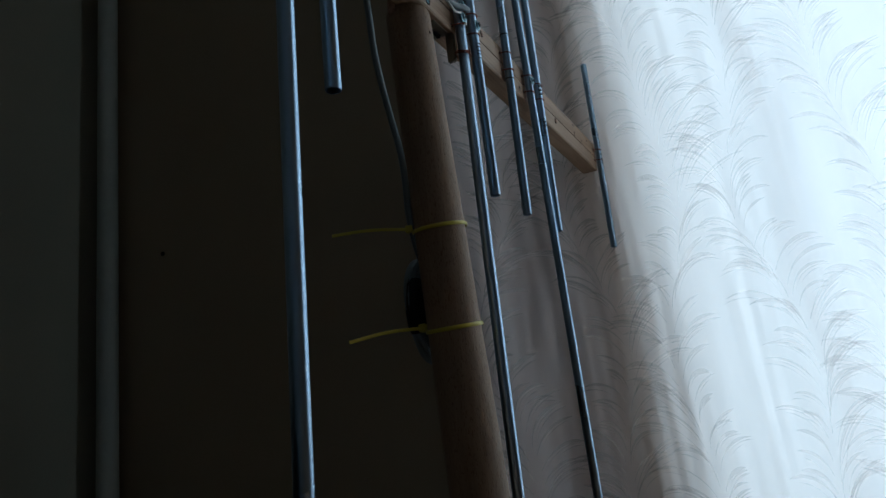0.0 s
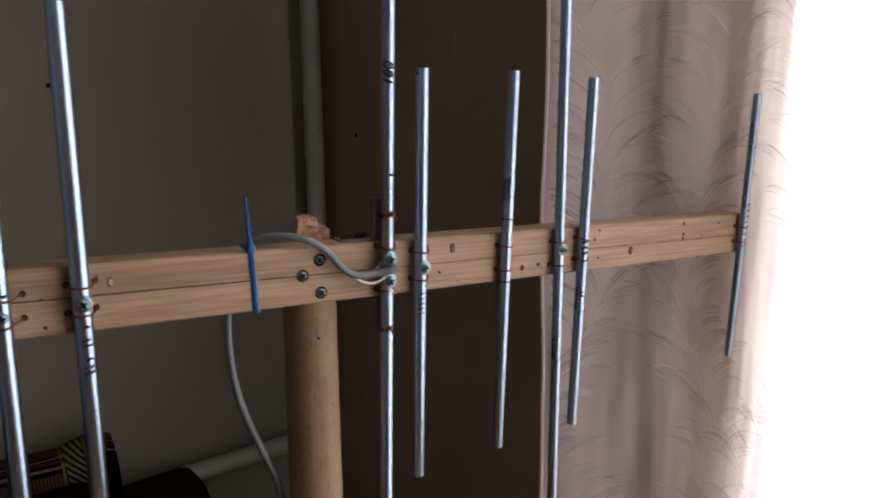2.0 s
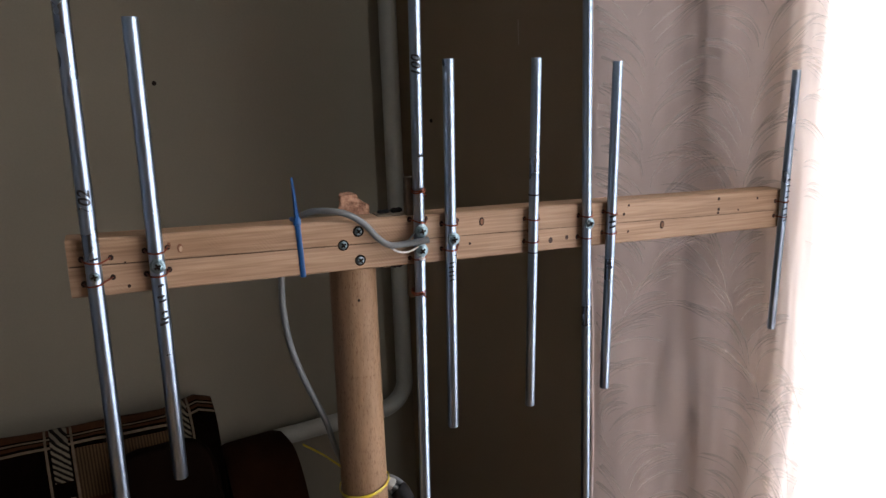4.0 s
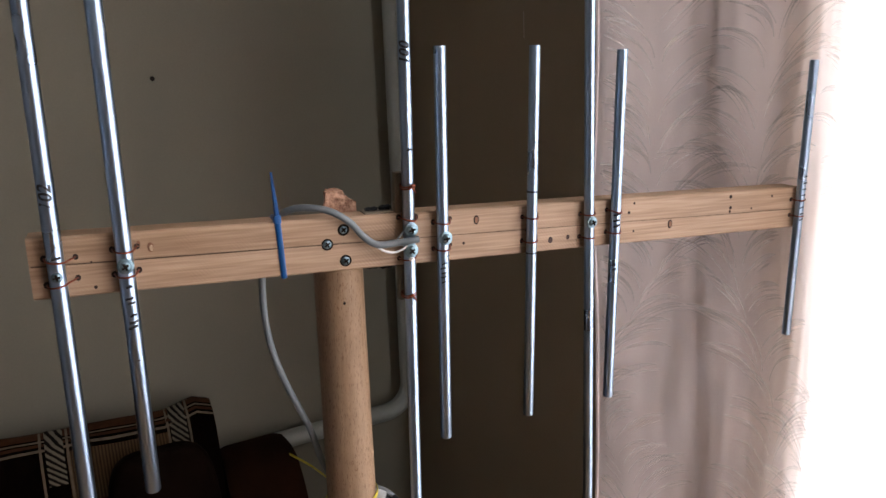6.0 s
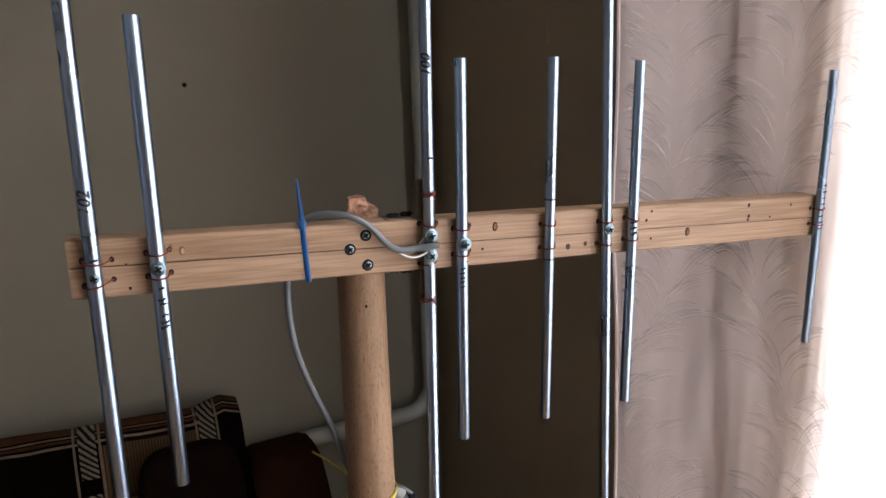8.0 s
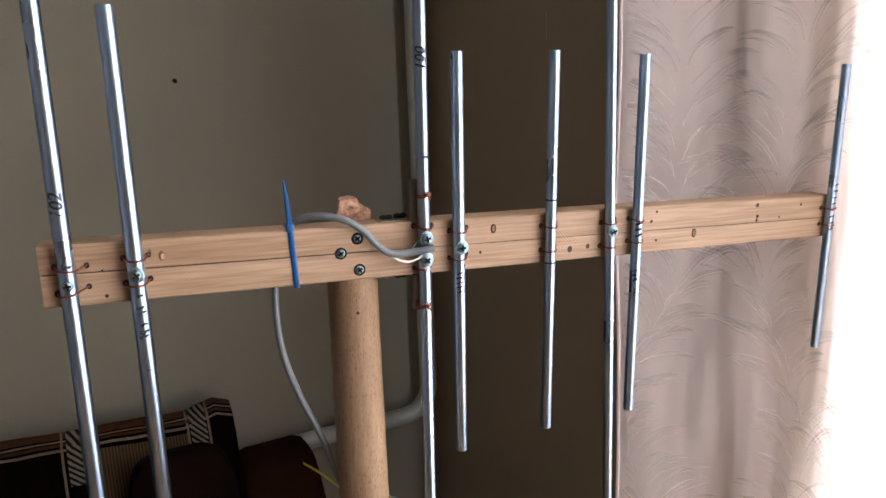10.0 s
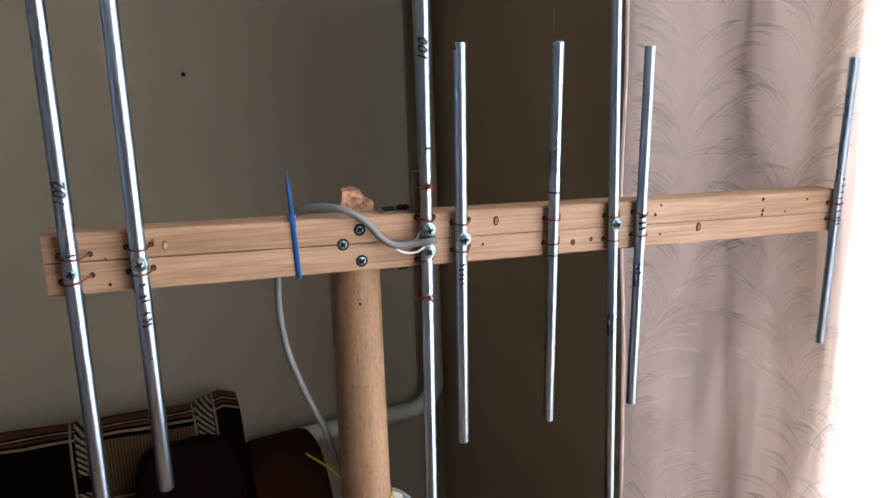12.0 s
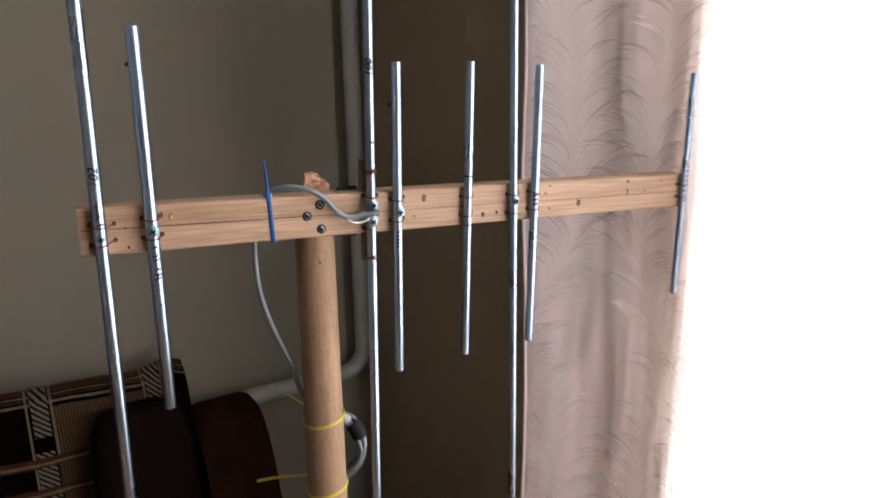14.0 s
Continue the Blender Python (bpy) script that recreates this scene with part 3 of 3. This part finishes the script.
def writing(body, y, z, r, facing, size, parent):
    """Handwritten figures bent round the tube, running up it."""
    cu = bpy.data.curves.new("figures", "FONT")
    cu.body, cu.size, cu.align_x, cu.align_y, cu.shear = body, size, "CENTER", "CENTER", 0.25
    cu.resolution_u, cu.offset = 3, size * 0.022
    tmp = bpy.data.objects.new("figures", cu)
    scene.collection.objects.link(tmp)
    me = bpy.data.meshes.new_from_object(tmp)
    bpy.data.objects.remove(tmp)
    bm = bmesh.new()
    bm.from_mesh(me)
    bmesh.ops.subdivide_edges(bm, edges=[e for e in bm.edges if e.calc_length() > 0.001], cuts=2)
    for v in bm.verts:
        a = radians(facing) - v.co.y / r
        v.co = Vector((FACE + TUBE + (r + 0.00015) * math.cos(a), y + (r + 0.00015) * math.sin(a), z + v.co.x))
    bm2 = bmesh.new()
    me2 = bpy.data.meshes.new("figures")
    bm.to_mesh(me2)
    bm.free()
    bm2.from_mesh(me2)
    fixed("number_marking", bm2, INK, parent, "handwritten black figures")


def scribble(y, z, r, facing, parent, seed, count=4, pitch=0.0042, span=0.45, w=0.00068):
    """Short unreadable pen bars on a tube."""
    g = random.Random(seed)
    for k in range(count):
        a0 = radians(facing) + g.uniform(-0.15, 0.15)
        zz = z - pitch * k
        pts = [(FACE + TUBE + (r + 0.0001) * math.cos(a0 + s), y + (r + 0.0001) * math.sin(a0 + s), zz + 0.0012 * s + g.uniform(-0.0004, 0.0004)) for s in (-span, -span * 0.45, 0.0, span * 0.45, span * 0.95)]
        fixed("pen_mark", sweep(pts, w, 6), INK, parent)


def element(y, z0, z1, r, label, slope=-0.012, out=0.010):
    """A hollow aluminium tube on the boom's face; slope is its lean along the boom per metre of height."""
    bm = bmesh.new()
    zs_ = [z0, z0 + 0.0005, z1 - 0.0005, z1]
    sides = 28
    rings = []
    for inner in (0, 1):
        for k, z in enumerate(zs_):
            rr = (r - 0.0009 * inner) - (0.0003 if k in (0, 3) and not inner else 0)
            cx, cy = FACE + TUBE + out * (boom_z(y) - z), y + slope * (z - boom_z(y))
            rings.append([bm.verts.new((cx + rr * math.cos(a * math.tau / sides), cy + rr * math.sin(a * math.tau / sides), z)) for a in range(sides)])
    order = rings[:4] + rings[:3:-1] + rings[:1]
    for q, w in zip(order, order[1:]):
        for k in range(sides):
            bm.faces.new((q[k], q[(k + 1) % sides], w[(k + 1) % sides], w[k]))
    return fixed("tube_element", bm, ALU, None, label)


HEAD = FACE + TUBE * 2 - 0.0002
e1 = element(0.2322, boom_z(0.228) - 0.51, boom_z(0.228) + 0.51, 0.0052, "long aluminium reflector tube marked 102", -0.002, 0.003)
e2 = element(0.2723, 1.1234, 1.4547, 0.0052, "short thick aluminium reflector tube with pen marks", -0.0097, 0.006)
e3 = element(0.4702, 1.2885, 1.787, 0.0046, "upper half of the aluminium dipole marked 100", -0.014, 0.006)
e3b = element(0.4702, 0.787, 1.2865, 0.0046, "lower half of the aluminium dipole", -0.014, 0.006)
e4 = element(0.4980, 1.117, 1.4296, 0.0046, "short aluminium tube screwed to the boom", -0.0128, 0.014)
e5 = element(0.5768, 1.1199, 1.4308, 0.0043, "short aluminium tube tied with copper wire", -0.0177, -0.005)
e6 = element(0.6325, 0.823, 1.752, 0.0042, "long aluminium director tube", -0.046, 0.012)
e7 = element(0.6592, 1.122, 1.4284, 0.0044, "short aluminium tube tied with copper wire", -0.0205, 0.0)
e8 = element(0.8760, 1.1496, 1.4208, 0.0041, "short aluminium end tube touching the curtain", -0.026, 0.0)

ties = ((e1, 0.2322, 1.2962, 1.2805, 0.0052), (e2, 0.2722, 1.2990, 1.2825, 0.0052), (e3, 0.4702, 1.3035, None, 0.0046), (e3b, 0.4702, None, 1.2735, 0.0046), (e4, 0.4985, 1.2985, 1.2775, 0.0046),
        (e5, 0.5768, 1.2960, 1.2765, 0.0043), (e6, 0.6325, 1.2945, 1.2745, 0.0042), (e7, 0.6595, 1.2945, 1.2765, 0.0044), (e8, 0.8758, 1.2895, 1.2735, 0.0041))
for i, (ob, y, za, zb, r) in enumerate(ties):
    for j, z in enumerate((za, zb)):
        if z:
            tie_wire(y, z, r, ob, 10 * i + j, *((0.0018, 0.0060) if ob is e1 else (0.0020, 0.0028)))
screw_head(0.2322, 1.2865, 0.0034, HEAD - 0.0010, e1, turn=10)
screw_head(0.2722, 1.2895, 0.0037, HEAD, e2, washer=0.0052, turn=30)
screw_head(0.4702, 1.2962, 0.0038, HEAD - 0.0004, e3, washer=0.0055, turn=15)
screw_head(0.4702, 1.2800, 0.0038, HEAD - 0.0004, e3b, washer=0.0055, turn=40)
screw_head(0.4985, 1.2868, 0.0038, HEAD - 0.0004, e4, washer=0.0055, turn=5)
screw_head(0.6325, 1.2880, 0.0036, HEAD - 0.0008, e6, washer=0.0050, turn=25)
for y, z, sunk in ((0.408, 1.2885, 0), (0.4205, 1.2985, 1), (0.4215, 1.2750, 0)):
    fixed("counterbore", disc(y, z, 0.0047, 1.0, depth=0.0003), DARK, boom)
    screw_head(y, z, 0.0034, FACE - 0.0014 - 0.0005 * sunk, boom, turn=35)

writing("102", 0.2318, 1.337, 0.0052, 4, 0.011, e1)
writing("100", 0.4679, 1.424, 0.0046, -16, 0.0105, e3)
scribble(0.2722, 1.2755, 0.0052, 14, e2, 3, 1, span=0.35, w=0.0009)
scribble(0.2722, 1.2675, 0.0052, 10, e2, 21, 2, 0.0030, span=0.45, w=0.0008)
scribble(0.2722, 1.2560, 0.0052, 10, e2, 22, 1, span=0.40, w=0.0009)
scribble(0.2722, 1.2510, 0.0052, 10, e2, 23, 2, 0.0032, span=0.55, w=0.0010)
scribble(0.2322, 1.2985, 0.0052, 8, e1, 24, 1, span=0.5, w=0.0008)
scribble(0.4985, 1.2665, 0.0046, -14, e4, 5, 5, 0.0036)
scribble(0.6595, 1.2925, 0.0044, -20, e7, 7, 3, 0.005, span=0.6, w=0.0010)
scribble(0.6595, 1.248, 0.0044, -30, e7, 8, 2, 0.004, span=0.4, w=0.0009)
scribble(0.8765, 1.312, 0.0041, -20, e8, 9, 8, 0.006)
scribble(0.2722, 1.224, 0.0052, 30, e2, 12, 1)
scribble(0.4702, 1.356, 0.0046, 0, e3, 13, 1)
ring_marks(0.5762, (1.3175,), 0.0045, e5)
ring_marks(0.5771, (1.2665,), 0.0045, e5, 0.0005)
ring_marks(0.4985, (1.2725,), 0.0046, e4, 0.0004)
for z, p in ((1.3275, e3), (1.2435, e3b)):
    for dz in (0.0, 0.0016):
        bm = bmesh.new()
        loop = [(FACE + TUBE - 0.0005 + 0.0060 * math.cos(a), 0.4695 + 0.0056 * math.sin(a), z + dz + 0.0008 * math.sin(2 * a)) for a in [math.tau * k / 20 for k in range(20)]]
        fixed("copper_tie", sweep(loop, 0.0006, 6, closed=True), COPPER, p, "bare copper wire tie")
    fixed("wire_twist", sweep(spline([(FACE + TUBE * 2, 0.468, z), (FACE + TUBE * 2 + 0.002, 0.470, z + 0.002), (FACE + TUBE * 2 + 0.001, 0.472, z - 0.001), (FACE + TUBE * 2 + 0.002, 0.4735, z - 0.003)], 4), 0.0007, 6), COPPER, p)

# batten bracing the dipole behind the boom, and its rubber-sleeved clamp
for za, zb, ya in ((1.2380, boom_z(0.472) - BH, 0.4640), (boom_z(0.472) + BH, 1.3385, 0.4615)):
    fixed("dipole_batten", box((FACE - 0.0080, ya, za), (FACE - 0.0006, 0.4692, zb), 0.0010), BATTEN, None, "thin brown wooden batten bracing the dipole")
for z, s in ((1.3075, 1), (1.2668, -1)):
    fixed("clamp_plate", box((FACE - 0.0195, 0.4385, z - 0.0012), (FACE - 0.0045, 0.4655, z + 0.0012), 0.0006), BATTEN, None, "thin plate under the clamp")
    for y0, y1, rr in ((0.4410, 0.4510, 0.0017), (0.4520, 0.4620, 0.0022)):
        pts = [(FACE - 0.0125, y0 + (y1 - y0) * k / 4, z + s * (0.0012 + rr * 0.75)) for k in range(5)]
        fixed("rubber_sleeve", sweep(pts, [rr * 0.55, rr * 1.05, rr * 0.8, rr * 1.1, rr * 0.5], 12), BLACK, None, "black rubber sleeve")

# pole: round handle wood, its top half cut away for the boom, broken stub behind
PX, PY, PR = -0.264, 0.4208, 0.0190


def pole_at(z):
    """The pole leans: its centre at a height."""
    return PX + 0.055 * (1.25 - z), PY + 0.009 * (1.25 - z)


prof = [(PR * 0.97, 0.016), (PR, 0.020), (PR * 1.14, 0.6), (PR * 1.10, 0.9), (PR * 1.01, 1.2), (PR, 1.2645), (PR * 0.94, 1.2685)]
fixed("pole", lathe(prof, Matrix(((1, 0, -0.055, pole_at(0)[0]), (0, 1, -0.009, pole_at(0)[1]), (0, 0, 1, 0), (0, 0, 0, 1))), 36), POLE, None, "round beech pole with a rough broken top")
bm = bmesh.new()
g = random.Random(8)
ring0 = None
for z, ya, yb in ((1.262, 0.401, 0.4375), (1.29, 0.402, 0.4375), (1.308, 0.409, 0.4375), (1.3145, 0.4110, 0.4365), (1.3165, 0.4130, 0.4325), (1.3200, 0.4130, 0.4290), (1.3240, 0.4135, 0.4270)):
    ring = []
    for k in range(18):
        a = math.pi * k / 17
        x = FACE - BT - 0.0003 - PR * 0.72 * math.sin(a)
        y = (ya + yb) / 2 - (yb - ya) / 2 * math.cos(a)
        j = 0.0011 if z > 1.30 else 0.0003
        ring.append(bm.verts.new((min(x + g.uniform(-j, j), FACE - BT - 0.0003), y + g.uniform(-j, j), z + g.uniform(-j, j))))
    if ring0:
        for k in range(18):
            bm.faces.new((ring0[k], ring0[(k + 1) % 18], ring[(k + 1) % 18], ring[k]))
    else:
        bm.faces.new(ring)
    ring0 = ring
bm.faces.new(ring0[::-1])
fixed("broken_stub", bm, RAW, None, "rough reddish broken wood stub", smooth=False)
for y, z, r in ((0.4193, 1.242, 0.0013), (0.4258, 1.005, 0.0016), (0.4148, 1.128, 0.0011)):
    px, py = pole_at(z)
    x = px + math.sqrt(PR ** 2 - (y - py) ** 2)
    fixed("nail_hole", disc(y, z, r, 0.8, x=x, depth=0.0004), DARK)

# coax: from the feed point over the boom, down behind it, to the pole
feed = spline([(FACE + 0.0125, 0.4750, 1.2893), (FACE + 0.0120, 0.4690, 1.2885), (FACE + 0.0085, 0.458, 1.2868), (FACE + 0.0075, 0.444, 1.2868), (FACE + 0.0062, 0.434, 1.2935), (FACE + 0.0055, 0.424, 1.3050), (FACE + 0.0040, 0.411, 1.3135),
               (FACE - 0.003, 0.397, 1.3162), (FACE - 0.012, 0.384, 1.3140), (FACE - 0.021, 0.374, 1.305), (FACE - 0.0245, 0.367, 1.285), (FACE - 0.024, 0.3635, 1.262), (FACE - 0.022, 0.3630, 1.235),
               (FACE - 0.022, 0.3670, 1.205), (FACE - 0.022, 0.3760, 1.175), (FACE - 0.022, 0.3860, 1.150), (FACE - 0.022, 0.3940, 1.130), (FACE - 0.024, 0.4010, 1.105), (FACE - 0.028, 0.4085, 1.085), (FACE - 0.030, 0.420, 1.060), (FACE - 0.030, 0.430, 1.045)], 6)
fixed("coax_cable", sweep(feed, 0.0026, 14), CABLE, None, "grey coaxial cable")
fixed("inner_conductor", sweep(spline([(FACE + 0.0070, 0.4440, 1.2850), (FACE + 0.0085, 0.4500, 1.2812), (FACE + 0.0085, 0.4570, 1.2798), (FACE + 0.0095, 0.4630, 1.2815), (FACE + 0.0095, 0.4670, 1.2840)], 5), 0.0009, 9), WHITE_PVC, None, "white insulated inner conductor")
fixed("braid_end", sweep(spline([(FACE + 0.0085, 0.4590, 1.2890), (FACE + 0.0080, 0.4630, 1.2930), (FACE + 0.0085, 0.4655, 1.2965)], 5), 0.0007, 8), CABLE, None, "twisted cable braid")
fixed("solder_blob", lathe(((0.0008, -0.0018), (0.0022, -0.0008), (0.0024, 0.0004), (0.0008, 0.0016)), Matrix.Translation((HEAD - 0.0002, 0.4702, 1.2735)), 12), WHITE_PVC, None)

# coil of cable tied behind the pole, bound with black tape
g = random.Random(3)
px, py = pole_at(1.03)
coil_x, coil_y, coil_z = px - PR * 1.1 - 0.0075, py + 0.022, 1.016


def coil_point(a, dx=0.0, dr=0.0):
    """A point of the coil's bundle at an angle, off its middle by dx and dr."""
    return coil_x + dx + 0.012 * max(0.0, math.cos(a)) ** 2, coil_y + (0.0245 + dr) * math.cos(a), coil_z + (0.036 + dr) * math.sin(a)


for k in range(8):
    dx, dr = -0.0042 + 0.0042 * (k % 3), -0.0040 + 0.0045 * (k // 3)
    wob = g.uniform(0, 6)
    loop = [coil_point(a, dx + 0.0008 * math.sin(2 * a + wob), dr + 0.0012 * math.sin(3 * a + wob)) for a in [math.tau * i / 40 for i in range(40)]]
    fixed("cable_turn", sweep(loop, 0.0023, 9, closed=True), CABLE, None, "grey coiled cable turn")
# the pale wrap is added in place of a few light-grey cable strands
for a0, a1, r, mat, label in ((20, 52, 0.0088, BLACK, "black tape round the cable coil"), (60, 82, 0.0070, PALE_STRANDS, "pale sleeve on the coil, standing in for light-grey cable strands"), (150, 215, 0.0084, BLACK, "black tape round the cable coil")):
    pts = [coil_point(radians(a0 + (a1 - a0) * i / 8)) for i in range(9)]
    fixed("coil_wrap", sweep(pts, [r * 0.9] + [r] * 7 + [r * 0.9], 14), mat, None, label)


def strap(points, name, mat, parent, label, w=0.0013, t=0.0005):
    return fixed(name, sweep(points, w, 8, flat=(t, w)), mat, parent, label)


# yellow ties round the pole, their ends sticking out
for z, tip in ((1.072, (-0.332, 0.387, 1.076)), (0.993, (-0.301, 0.360, 0.984))):
    px, py = pole_at(z)
    ring = [(px + (PR * 1.06 + 0.0012) * math.cos(a), py + (PR * 1.06 + 0.0012) * math.sin(a), z + 0.004 * math.sin(a)) for a in [math.tau * k / 32 for k in range(32)]]
    y_tie = fixed("yellow_cable_tie", sweep(ring, 0.0014, 8, closed=True, flat=(0.0006, 0.0015)), YELLOW, None, "yellow nylon cable tie")
    hx, hy, hz = px - PR - 0.002, py - 0.010, z + 0.002
    fixed("tie_head", box((hx - 0.003, hy - 0.003, hz - 0.003), (hx + 0.003, hy + 0.003, hz + 0.003), 0.0008), YELLOW, y_tie)
    strap(spline([(hx, hy, hz), ((hx + tip[0]) / 2, (hy + tip[1]) / 2, (hz + tip[2]) / 2 + 0.002), tip], 5), "tie_tail", YELLOW, y_tie, "")

# blue tie round the boom
zc = boom_z(0.374)
h = 0.0212
path = [(FACE + 0.0009, 0.3755, zc - h), (FACE + 0.0009, 0.3742, zc), (FACE + 0.0009, 0.3728, zc + h), (FACE - BT / 2, 0.3724, zc + h + 0.0006), (FACE - BT - 0.0012, 0.3722, zc + h - 0.0006), (FACE - BT - 0.0012, 0.3740, zc), (FACE - BT - 0.0012, 0.3757, zc - h + 0.0006), (FACE - BT / 2, 0.3757, zc - h - 0.0006)]
b_tie = fixed("blue_cable_tie", sweep(path, 0.002, 8, closed=True, flat=(0.0021, 0.0006)), BLUE, None, "blue nylon cable tie")
fixed("tie_head", box((FACE - 0.0030, 0.3700, zc + h - 0.0018), (FACE + 0.0024, 0.3755, zc + h + 0.0040), 0.0008), BLUE, b_tie)
bm = sweep([(FACE + 0.0004, 0.3727, zc + h + 0.003), (FACE + 0.0006, 0.3716, zc + h + 0.016), (FACE - 0.0005, 0.3703, zc + h + 0.0345)], [0.0019, 0.0015, 0.0008], 6)
fixed("tie_tail", bm, BLUE, b_tie)


# ---- the sofa against the wall ----
SOFA = ROOM @ pose(0.012, -0.016, 0.010)
sofa = thing("sofa", "dark brown velour sofa with a plaid blanket over its back", "sofa", SOFA)
# local: x out from the wall, y along it (0 at the corner, negative away), z up
END = -0.464


def cover(y, s, off=0.0):
    """The blanket over the back: s runs from the wall over the top and down the front."""
    ear = 0.018 * math.exp(-((y - END + 0.03) / 0.035) ** 2)
    top = 0.788 + 0.042 * (END - y) + 0.012 * math.sin(3 * y) * 0.5 + ear + 0.004 * noise.noise((y * 14, s * 9, 0))
    prof = ((0.0, 0.03, top - 0.035), (0.10, 0.045, top - 0.005), (0.2, 0.075, top + 0.006), (0.32, 0.11, top - 0.006), (0.42, 0.130, top - 0.035), (0.6, 0.150, top - 0.10), (1.0, 0.22, 0.40))
    for a, b in zip(prof, prof[1:]):
        if s <= b[0]:
            q = (s - a[0]) / (b[0] - a[0])
            q = max(0.0, q)
            x, z = a[1] + (b[1] - a[1]) * q, a[2] + (b[2] - a[2]) * q
            d = Vector((b[1] - a[1], 0, b[2] - a[2])).normalized()
            n = Vector((-d.z, 0, d.x))
            return Vector((x, y, z)) + n * off
    return Vector((0.22, y, 0.40))


ys = [END - 1.65 * (1 - k / 60) for k in range(61)]
ss = [k / 40 for k in range(41)]
bm = sheet(cover, ys, ss)
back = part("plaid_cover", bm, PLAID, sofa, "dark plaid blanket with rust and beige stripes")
part("backrest", box((0.005, END - 1.65, 0.12), (0.125, END - 0.004, 0.735), 0.03, 3), VELVET, sofa)
bm = sheet(lambda y, s: cover(END - 0.001, s) + Vector((0, -y, 0.0)), (0.0, 0.012), ss)
part("cover_edge", bm, PLAID, sofa)


def band(y0, y1, s0, s1, mat, off):
    n = max(2, int((y1 - y0) / 0.03) + 1)
    k = max(2, int((s1 - s0) / 0.02) + 1)
    part("woven_stripe", sheet(lambda y, s: cover(y, s, off), [y0 + (y1 - y0) * i / n for i in range(n + 1)], [s0 + (s1 - s0) * i / k for i in range(k + 1)]), mat, back)


for s0, s1, m in ((0.14, 0.25, RUST), (0.262, 0.275, BEIGE), (0.285, 0.31, RUST), (0.325, 0.338, BEIGE)):
    band(END - 1.65, END, s0, s1, m, 0.0012)
for yc in (-0.729, -0.528):
    band(yc - 0.014, yc + 0.014, 0.2, 0.50, HATCH, 0.0024)
band(-0.731 - 0.016, -0.731 + 0.016, 0.575, 1.0, HATCH, 0.0024)
band(-0.712, -0.545, 0.36, 0.98, RIB, 0.0014)
for yc in (-0.750, -0.709, -0.546, -0.510):
    band(yc - 0.002, yc + 0.002, 0.2, 1.0 if yc < -0.72 else 0.6, BEIGE, 0.0020)
for s0 in (0.60, 0.675):
    band(END - 1.65, -0.60, s0, s0 + 0.024, RUST, 0.0028)
    band(END - 1.65, -0.60, s0 + 0.012, s0 + 0.018, BEIGE, 0.0036)
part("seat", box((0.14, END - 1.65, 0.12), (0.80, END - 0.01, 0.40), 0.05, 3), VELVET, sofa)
side = spline([(0.02, 0, 0.10), (0.02, 0, 0.40), (0.022, 0, 0.64), (0.045, 0, 0.688), (0.09, 0, 0.700), (0.135, 0, 0.694), (0.180, 0, 0.655), (0.215, 0, 0.595), (0.245, 0, 0.52),
               (0.31, 0, 0.465), (0.45, 0, 0.445), (0.70, 0, 0.435), (0.77, 0, 0.40), (0.78, 0, 0.25), (0.78, 0, 0.10)], 4)
bm = bmesh.new()
rows_ = []
for y, shrink in ((0.004, 0.012), (0.010, 0.004), (0.022, 0.0), (0.118, 0.0), (0.134, 0.006), (0.142, 0.020)):
    mid = Vector((0.30, 0, 0.36))
    rows_.append([bm.verts.new(Vector((p.x, END + y, p.z - 0.012)) + (mid - p).normalized() * shrink + Vector((0, 0, 0.003 * noise.noise((p.x * 9, y * 30, p.z * 9))))) for p in side])
for a, b in zip(rows_, rows_[1:]):
    for k in range(len(side)):
        k2 = (k + 1) % len(side)
        bm.faces.new((a[k], a[k2], b[k2], b[k]))
bm.faces.new(rows_[0])
bm.faces.new(rows_[-1][::-1])
part("armrest", bm, LIT_VELVET, sofa, "rounded velour armrest, the light on it put into a paler brown")
for x in (0.08, 0.70):
    for y in (END - 1.62, END + 0.05):
        part("foot", box((x - 0.03, y - 0.03, -0.010), (x + 0.03, y + 0.03, 0.13), 0.005), BATTEN, sofa)

cushion = thing("sofa_cushion", "plump dark brown velour cushion leaning on the sofa back", "cushion", SOFA @ pose(0.205, -0.572, 0.40, 0, -10, 0))
bm = bmesh.new()
bmesh.ops.create_cube(bm, size=1.0)
bmesh.ops.subdivide_edges(bm, edges=bm.edges[:], cuts=9, use_grid_fill=True)
for v in bm.verts:
    p = v.co * 2
    e = 4.5
    n = (abs(p.x) ** e + abs(p.y) ** e + abs(p.z) ** e) ** (1 / e)
    m_ = max(abs(p.x), abs(p.y), abs(p.z))
    q = p * (m_ / n)
    v.co = Vector((q.x * 0.045 + 0.045, q.y * 0.090, q.z * 0.186 + 0.186 + 0.004 * noise.noise(q * 3)))
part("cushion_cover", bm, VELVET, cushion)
